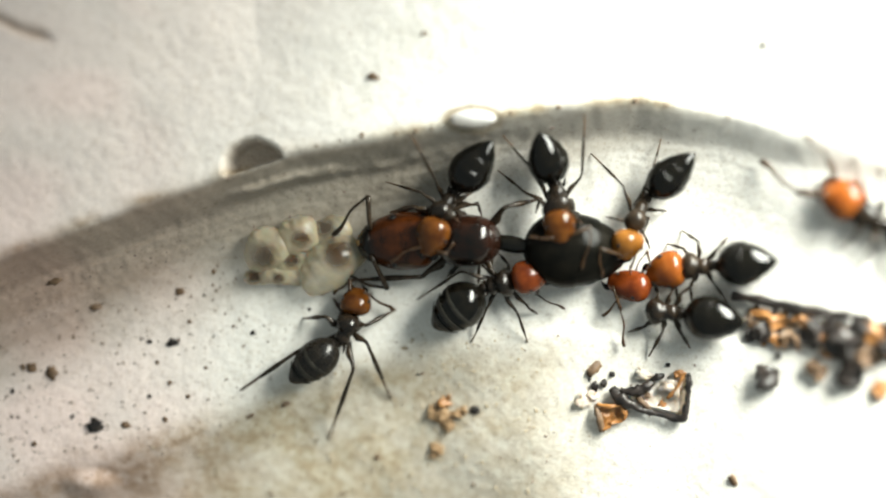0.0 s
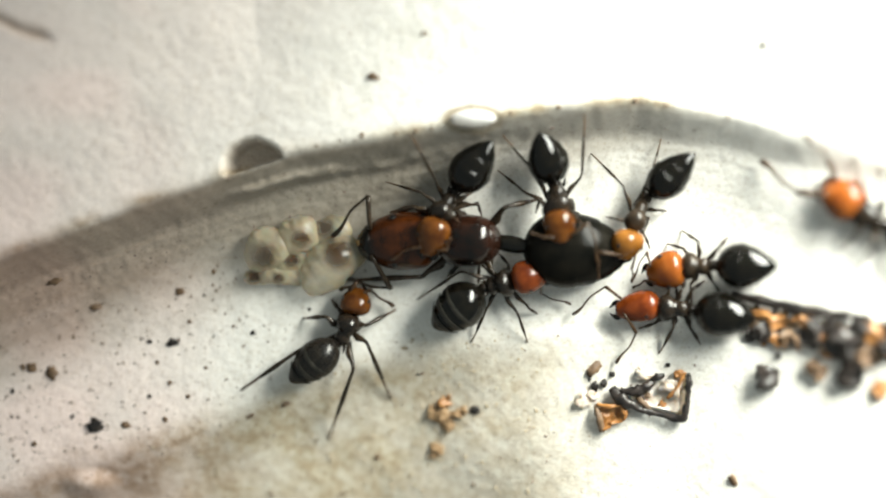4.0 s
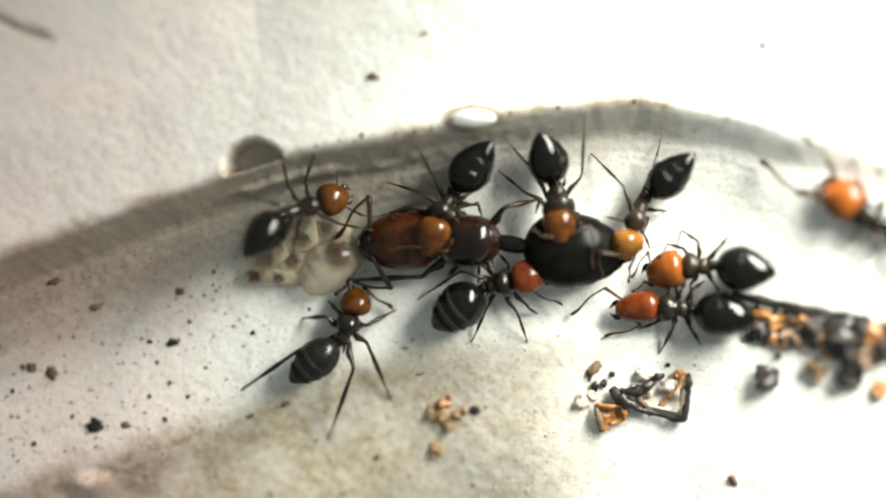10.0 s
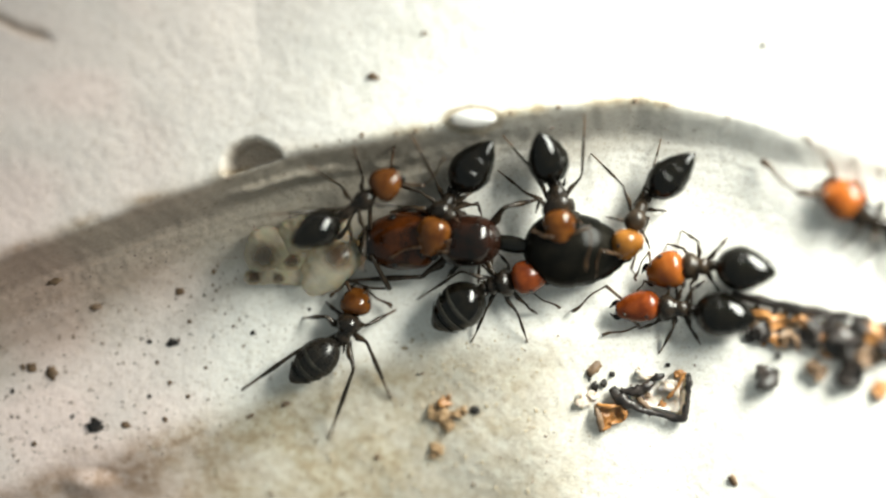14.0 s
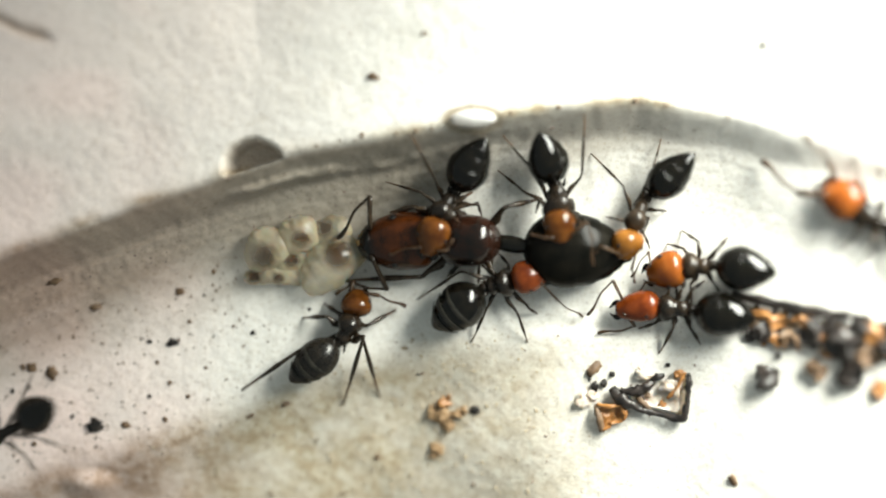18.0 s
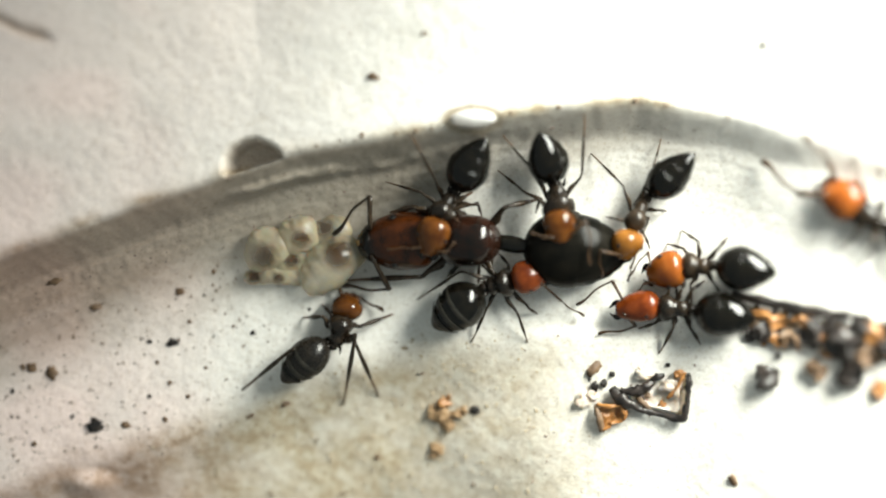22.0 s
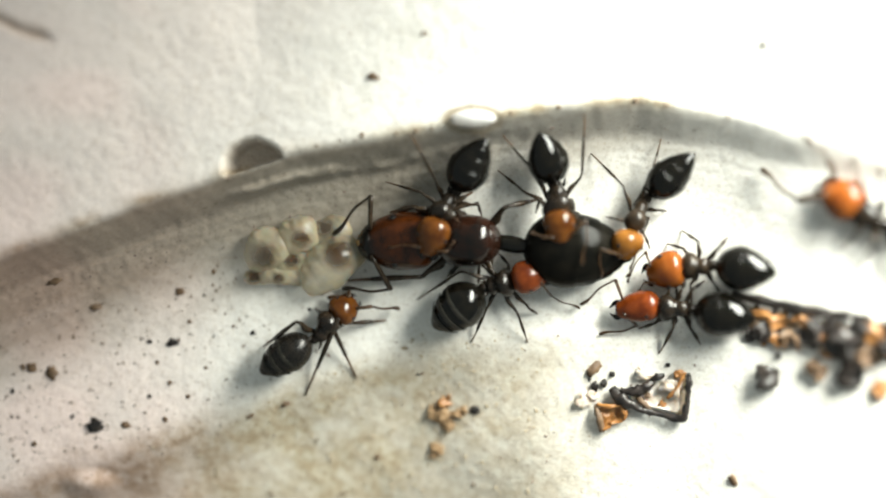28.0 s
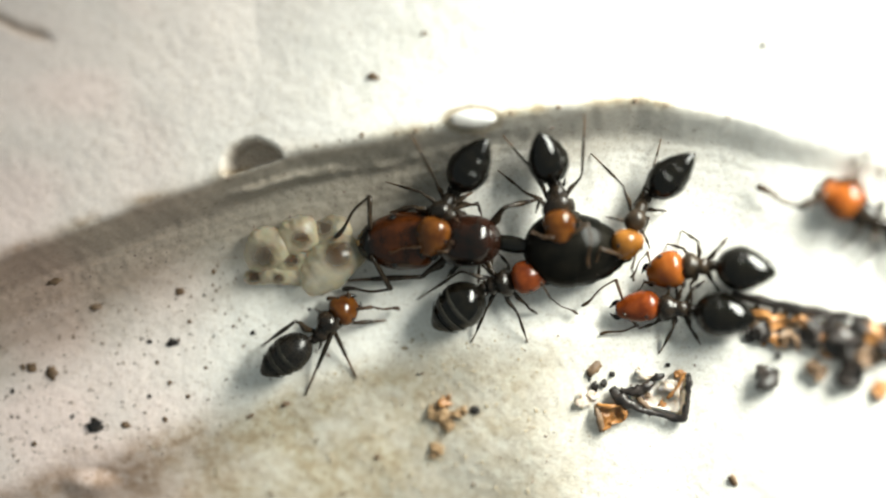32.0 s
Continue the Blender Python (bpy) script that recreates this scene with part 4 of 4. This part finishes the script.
def wave_feeler(ant, i, rows):
    """Feeler i of an ant with its tip at (seconds, a, b, h) of the plan."""
    sc, fu, base, e, t, l1, l2 = ant.feelers[i]
    inv = ant.root.matrix_basis.inverted()
    side = e - (base + t) / 2
    one, two = [], []
    for s, a, b, h in rows:
        k, tip = bent(base, inv @ on(a, b, h), l1, l2, side)
        m = along(base, k)
        one.append((s, m))
        two.append((s, m.inverted() @ along(k, tip)))
    walk(sc, one)
    walk(fu, two)


def carry_feeler(ant, i, rows, bodies, heads):
    """The same for an ant whose body and head move: bodies and heads are their rows."""
    sc, fu, base, e, t, l1, l2 = ant.feelers[i]
    seat = ant.head_pose.inverted() @ base
    side = ant.head_pose.to_3x3().inverted() @ (e - (base + t) / 2)
    one, two = [], []
    for (s, m), (s, hm) in zip(bodies, heads):
        a, b, h = glide(rows, s)
        root = hm @ seat
        k, tip = bent(root, m.inverted() @ on(a, b, h), l1, l2, hm.to_3x3() @ side)
        n = along(root, k)
        one.append((s, n))
        two.append((s, n.inverted() @ along(k, tip)))
    walk(sc, one)
    walk(fu, two)


def fidget(ant, i, seed, size=8.0, step=0.7):
    """Small restless turns of a feeler."""
    sc, fu = ant.feelers[i][:2]
    rnd = random.Random(seed)
    one, two, a, b, t = [], [], sc.matrix_basis.copy(), fu.matrix_basis.copy(), 0.0
    while t < 32.0:
        one.append((t, a @ pose(0, 0, 0, 0, rnd.uniform(-size, size) * 0.5, rnd.uniform(-size, size))))
        two.append((t, b @ pose(0, 0, 0, 0, rnd.uniform(-size, size) * 0.5, rnd.uniform(-size, size) * 1.6)))
        t += step * rnd.uniform(0.6, 1.6)
    one.append((32.0, a))
    two.append((32.0, b))
    walk(sc, one)
    walk(fu, two)


def set_leg(leg, inv, foot, up):
    """Poses of a leg's pieces that put its foot at a place of the world."""
    femur, tib, tar, hip, l1, l2, k0, f0 = leg
    side = (k0 - (hip + f0) / 2) * 0.6 + Vector((0, 0, up))
    knee, tip = bent(hip, inv @ foot, l1, l2, side)
    return limb(hip, knee, tip)


COVER = 3.4


def move_walker():
    """It hangs under the clear cover of the nest, COVER mm over the floor."""
    # seconds, then head, thorax and gaster on the plan
    come = [(0.0, -420, 900, -470, 950, -540, 1020), (6.2, -160, 860, -200, 910, -250, 980), (6.5, 76, 730, 30, 785, -10, 865), (6.7, 125, 623, 84, 676, 43, 748), (6.8, 152, 577, 115, 634, 66, 718),
            (6.9, 205, 543, 163, 601, 110, 680), (7.0, 237, 515, 187, 573, 140, 652), (7.2, 320, 499, 266, 548, 196, 611), (7.3, 406, 470, 350, 503, 280, 565), (7.4, 440, 461, 383, 494, 309, 546)]
    stay = [(7.6, 513, 458, 447, 482, 373, 520), (7.8, 536, 451, 474, 469, 396, 507), (8.0, 547, 404, 493, 435, 426, 471), (8.2, 570, 356, 526, 394, 472, 446), (8.5, 615, 327, 559, 368, 502, 420),
            (8.8, 587, 342, 538, 368, 487, 413), (9.2, 591, 353, 539, 363, 480, 404), (9.6, 590, 353, 531, 365, 476, 406), (10.0, 587, 351, 533, 370, 487, 420), (10.5, 576, 340, 530, 368, 489, 415),
            (11.0, 568, 328, 529, 363, 488, 415), (11.5, 562, 327, 524, 363, 485, 413)]
    turn = [(11.8, 571, 332, 528, 363, 476, 415), (12.0, 600, 332, 548, 355, 489, 402), (12.2, 632, 323, 586, 348, 519, 389), (12.4, 670, 320, 616, 337, 541, 371), (12.6, 700, 326, 636, 337, 564, 366),
            (12.8, 726, 334, 659, 335, 581, 355), (13.0, 750, 347, 678, 347, 603, 354), (13.2, 742, 355, 681, 354, 602, 358), (13.4, 696, 329, 626, 361, 566, 387), (13.6, 673, 329, 622, 364, 557, 397),
            (14.0, 684, 325, 631, 364, 573, 397), (14.2, 691, 315, 644, 344, 586, 386)]
    leave = [(14.5, 716, 303, 661, 325, 608, 380), (15.0, 712, 356, 654, 336, 600, 352), (15.5, 648, 432, 622, 378, 590, 318), (16.0, 584, 492, 576, 432, 556, 350), (16.5, 531, 544, 538, 496, 527, 409),
             (16.6, 505, 556, 525, 506, 530, 416), (16.7, 468, 570, 504, 525, 518, 436), (16.8, 438, 577, 482, 533, 511, 456), (17.0, 370, 605, 420, 565, 483, 503), (17.4, 210, 654, 272, 626, 355, 580),
             (17.6, 64, 694, 135, 672, 229, 645), (17.8, -10, 762, 48, 736, 122, 697), (18.0, -60, 800, 0, 770, 72, 726), (18.4, -260, 900, -200, 860, -140, 810), (32.0, -420, 990, -360, 950, -300, 900)]
    rows = come + stay + turn + leave
    times = [0.0, 3.0, 6.0] + [6.2 + 0.1 * i for i in range(123)] + [18.6, 25.0, 32.0]
    rear, tail = walker.gaster.matrix_basis.copy(), []
    body, feet, path, old, face = [], [[] for i in walker.legs], 0.0, None, 0.0
    home = [leg[7].copy() for leg in walker.legs]
    for t in times:
        ha, hb, ta, tb, ga, gb = glide(rows, t)
        q, mid, p = (plan(a, b, COVER - 0.8) for a, b in ((ha, hb), (ta, tb), (ga, gb)))
        ahead, back = q - mid, mid - p
        side = math.degrees(math.atan2(ahead.x * back.y - ahead.y * back.x, ahead.x * back.x + ahead.y * back.y))
        tip = math.acos(min(1.0, max(0.74, ahead.length / SQ / 62)))
        m = along(mid, mid + Vector((ahead.x, ahead.y, 0))) @ pose(0, 0, 0, 180) @ pose(0, 0, 0, 0, -math.degrees(tip), 0) @ pose(0, 0, -0.0008)
        lift = math.degrees(math.acos(min(1.0, max(0.86, (back.length / SQ - 38) / 50))))
        tail.append((t, Matrix.Translation(rear.translation) @ pose(0, 0, 0, 0, math.degrees(tip), -side) @ rear.to_3x3().to_4x4() @ pose(0, 0, 0, 0, lift, 0)))
        if old is not None:
            path += (mid - old).length
        old = mid
        body.append((t, m))
        for i, leg in enumerate(walker.legs):
            ph = (path / 0.0024 + (0.5 if i in (0, 2, 4) else 0.0)) % 1.0
            if ph < 0.6:
                x, up = 0.5 - ph / 0.6, 0.0
            else:
                x, up = -0.5 + (ph - 0.6) / 0.4, math.sin((ph - 0.6) / 0.4 * math.pi)
            f = home[i] + Vector((x * 0.00135, 0, up * 0.00035))
            femur, tib, tar, hip, l1, l2, k0, f0 = leg
            knee, end = bent(hip, f, l1, l2, k0 - (hip + f0) / 2)
            feet[i].append((t, limb(hip, knee, end)))
    walk(walker.root, body)
    walk(walker.gaster, tail)
    for leg, poses in zip(walker.legs, feet):
        for j in range(3):
            walk(leg[j], [(t, ms[j]) for t, ms in poses])
    fidget(walker, 0, 31, 22, 0.25)
    fidget(walker, 1, 32, 22, 0.25)


def move_feeder():
    # seconds, rear and front of the thorax, rear and front of the head
    body = [(0.0, 602, 607, 622, 562, 626, 558, 634, 508), (13.0, 602, 607, 622, 562, 626, 558, 634, 508), (17.0, 603, 606, 624, 562, 628, 558, 634, 510), (20.0, 604, 606, 624, 564, 628, 560, 636, 512),
            (22.0, 594, 610, 606, 564, 612, 562, 618, 516), (23.0, 590, 606, 604, 568, 610, 568, 632, 520), (24.0, 588, 604, 600, 564, 606, 562, 612, 516), (25.0, 585, 602, 593, 560, 600, 560, 604, 514),
            (26.2, 574, 602, 590, 560, 596, 558, 622, 522), (27.4, 562, 600, 588, 560, 590, 562, 634, 528), (32.0, 562, 600, 588, 560, 590, 562, 635, 530)]
    steps = [
        [(0, 426, 691), (24.4, 430, 690), (25.0, 492, 592), (25.4, 468, 615), (32, 463, 613)],
        [(0, 536, 564), (25.2, 536, 562), (26.6, 558, 546), (32, 558, 546)],
        [(0, 590, 528), (24, 568, 540), (27, 590, 540), (32, 590, 540)],
        [(0, 582, 776), (15.0, 582, 776), (15.6, 608, 716), (22.6, 608, 716), (23.0, 570, 714), (23.5, 580, 698), (25.1, 583, 700), (25.5, 577, 674), (26.4, 577, 674), (26.8, 547, 682), (32, 547, 682)],
        [(0, 692, 706), (15.8, 692, 706), (16.3, 672, 702), (23.5, 670, 702), (24.0, 658, 674), (25.2, 655, 674), (25.5, 650, 646), (26.3, 650, 646), (26.9, 624, 656), (32, 624, 656)],
        [(0, 702, 547), (20, 702, 548), (22, 696, 556), (23, 690, 560), (25, 685, 567), (32, 685, 567)]]
    tail = [(0.0, 595, 607, 515, 674), (17.0, 596, 607, 515, 674), (20.0, 595, 607, 513, 674), (22.0, 578, 604, 498, 676), (23.0, 574, 602, 488, 682), (24.0, 573, 600, 486, 680), (25.0, 568, 602, 488, 684),
            (26.2, 560, 600, 480, 672), (27.4, 549, 600, 466, 656), (32.0, 549, 600, 468, 658)]
    times = [0.0, 3.0, 6.0, 9.0, 13.0] + [14.5 + 0.25 * i for i in range(56)] + [30.0, 32.0]
    rows, heads, rears, feet = [], [], [], [[] for i in walker.legs]
    h0, h1 = feeder.root.matrix_basis.translation.z, feeder.head_pose
    thorax_in = feeder.root.matrix_basis.copy()
    for t in times:
        a0, b0, a1, b1, c0, d0, c1, d1 = glide(body, t)
        p, q = on(a0, b0, 0.75), on(a1, b1, 0.85)
        mid = p.lerp(q, 0.5)
        flat = Vector((q.x - p.x, q.y - p.y, 0))
        mid.z = on(a0, b0).z
        m = along(mid, mid + flat)
        inv = m.inverted()
        rows.append((t, m))
        a, b, c, d = glide(tail, t)
        rears.append((t, along(inv @ on(a, b, 0.9), inv @ on(c, d, 0.85))))
        dip = glide([(0.0, 0.55), (17.0, 0.55), (19.5, 0.1), (25.0, 0.1), (27.0, 0.5), (32.0, 0.5)], t)[0]
        heads.append((t, along(inv @ on(c0, d0, 0.85), inv @ on(c1, d1, dip))))
        for i, leg in enumerate(feeder.legs):
            a, b = glide(steps[i], t)
            feet[i].append((t, set_leg(leg, inv, on(a, b, 0.02), 0.0001)))
    walk(feeder.root, rows)
    walk(feeder.head, heads)
    walk(feeder.gaster, rears)
    carry_feeler(feeder, 1, [(0.0, 697, 549, 0.4), (6.0, 697, 541, 0.4), (13.0, 694, 548, 0.4), (16.5, 690, 530, 0.4), (16.8, 722, 526, 0.4), (17.2, 690, 541, 0.4), (17.6, 703, 547, 0.4), (18.0, 737, 549, 0.3), (18.5, 742, 578, 0.3),
                             (19.0, 742, 520, 0.3), (19.5, 706, 528, 0.4), (20.5, 674, 547, 0.4), (22.5, 680, 551, 0.4), (23.0, 672, 562, 0.4), (23.5, 696, 580, 0.4), (24.0, 718, 588, 0.3), (24.5, 659, 557, 0.5), (25.5, 670, 552, 0.4),
                             (27.5, 736, 548, 0.2), (30.0, 730, 544, 0.2), (32.0, 716, 547, 0.3)], rows, heads)
    carry_feeler(feeder, 0, [(0.0, 590, 520, 0.4), (6.0, 606, 512, 0.5), (13.0, 586, 528, 0.4), (17.0, 578, 516, 0.4), (18.5, 602, 525, 0.4), (20.0, 582, 540, 0.4), (22.0, 560, 520, 0.3), (23.0, 590, 532, 0.4),
                             (25.0, 562, 534, 0.4), (27.5, 580, 528, 0.3), (32.0, 578, 530, 0.3)], rows, heads)
    for leg, poses in zip(feeder.legs, feet):
        for j in range(3):
            walk(leg[j], [(t, ms[j]) for t, ms in poses])


def turn_part(ob, rows):
    """Small turns of a part about its own place: (seconds, degrees up, degrees sideways)."""
    m = ob.matrix_basis.copy()
    walk(ob, [(t, m @ pose(0, 0, 0, 0, up, turn)) for t, up, turn in rows])


def move_drummer():
    """It lifts its head to a sister, then lowers it again and waves its feelers."""
    shift = [(0.0, -18, -6, -0.00062, -22), (0.8, -18, -5, -0.0006, -20), (1.0, -16, -4, -0.0005, -18), (1.2, -10, -2, -0.00018, -6), (1.6, -4, 0, 0, 0), (2.0, 0, 0, 0, 0), (32.0, 0, 0, 0, 0)]
    base, m = drummer.root.matrix_basis.copy(), drummer.head_pose
    bodies, heads = [], []
    for t in [0.0, 0.4, 0.8, 1.0, 1.2, 1.4, 1.6, 2.0, 2.5, 3.0, 3.5, 4.5, 5.5, 8.0, 10.0, 14.0, 17.0, 18.5, 20.0, 22.0, 24.0, 26.0, 30.0, 32.0]:
        dx, dy, side, turn = glide(shift, t)
        bodies.append((t, Matrix.Translation((dx * PX, dy * PX, 0)) @ base))
        heads.append((t, Matrix.Translation((0, side, 0)) @ m @ pose(0, 0, 0, 0, 0, turn)))
    walk(drummer.root, bodies)
    walk(drummer.head, heads)
    carry_feeler(drummer, 1, [(0.0, 1066, 560, 0.5), (0.8, 1060, 555, 0.6), (1.2, 1058, 566, 0.5), (1.6, 1066, 574, 0.5), (2.0, 1046, 572, 0.4), (2.5, 1036, 552, 0.4), (3.0, 1050, 583, 0.3), (3.5, 1020, 562, 0.4),
                             (5.5, 1005, 560, 0.3), (8.0, 1010, 560, 0.3), (14.0, 1012, 552, 0.3), (17.0, 1018, 552, 0.4), (18.5, 1046, 560, 0.4), (22.0, 1020, 540, 0.4), (26.0, 1026, 540, 0.4), (30.0, 1028, 540, 0.4), (32.0, 1030, 542, 0.4)], bodies, heads)
    carry_feeler(drummer, 0, [(0.0, 1105, 615, 0.3), (0.8, 1110, 585, 0.3), (1.2, 1150, 600, 0.3), (1.6, 1135, 605, 0.3), (2.0, 1150, 608, 0.2), (2.5, 1130, 634, 0.2), (3.0, 1124, 650, 0.2), (3.5, 1092, 650, 0.2),
                             (5.5, 1084, 608, 0.2), (10.0, 1070, 596, 0.2), (17.0, 1062, 592, 0.2), (18.5, 1056, 590, 0.2), (24.0, 1060, 592, 0.2), (32.0, 1062, 592, 0.2)], bodies, heads)


def motions():
    move_walker()
    move_feeder()
    move_drummer()
    wave_feeler(tender, 1, [(0.0, 1000, 548, 0.6), (1.2, 1006, 540, 0.5), (2.0, 994, 552, 0.6), (2.5, 1012, 536, 0.5), (3.0, 1034, 556, 0.3), (3.5, 1022, 548, 0.4), (5.5, 996, 540, 0.7), (10.0, 996, 540, 0.7),
                            (14.0, 992, 546, 0.7), (17.0, 1020, 552, 0.3), (19.0, 1050, 576, 0.2), (22.0, 1034, 560, 0.3), (28.0, 1026, 546, 0.3), (32.0, 1022, 556, 0.3)])
    wave_feeler(edge, 0, [(0.0, 1346, 285, 0.4), (27.5, 1350, 284, 0.4), (28.0, 1346, 300, 0.4), (28.3, 1338, 346, 0.4), (28.6, 1376, 402, 0.4), (28.9, 1388, 340, 0.4), (29.0, 1386, 320, 0.4), (29.2, 1390, 390, 0.4),
                          (29.4, 1426, 418, 0.4), (29.7, 1440, 423, 0.4), (30.0, 1390, 378, 0.4), (30.4, 1342, 360, 0.4), (30.8, 1337, 339, 0.4), (32.0, 1340, 331, 0.4)])
    wave_feeler(edge, 1, [(0.0, 1426, 238, 0.4), (27.5, 1422, 240, 0.4), (28.6, 1438, 238, 0.4), (29.4, 1512, 262, 0.4), (30.0, 1500, 250, 0.4), (31.0, 1546, 258, 0.4), (32.0, 1542, 256, 0.4)])
    rest = visitor.root.matrix_basis.copy()
    walk(visitor.root, [(t, Matrix.Translation((dx * PX, 0, 0)) @ rest) for t, dx in ((0.0, 0), (28.5, 0), (28.8, -56), (29.05, -66), (29.2, -44), (29.5, 0), (32.0, 0))])
    wave_feeler(queen, 0, [(0.0, 600, 482, 0.5), (6.0, 606, 494, 0.4), (13.0, 604, 496, 0.4), (17.5, 598, 494, 0.4), (19.0, 598, 496, 0.4), (23.0, 604, 508, 0.3), (32.0, 606, 512, 0.3)])
    turn_part(waiter.gaster, [(0.0, 0, 11), (3.0, 0, 11), (4.2, 0, 5), (5.5, 0, 0), (32.0, 0, 0)])
    turn_part(climber.gaster, [(0.0, 0, 0), (14.5, 0, 0), (17.5, -4, 6), (32.0, -4, 5)])
    for i, (ant, k) in enumerate(((guard, 0), (guard, 1), (sitter, 0), (sitter, 1), (climber, 0), (climber, 1), (waiter, 0), (waiter, 1), (tender, 0), (queen, 1))):
        fidget(ant, k, 50 + i, 3.0 if ant is queen else 11.0, 0.8)


motions()
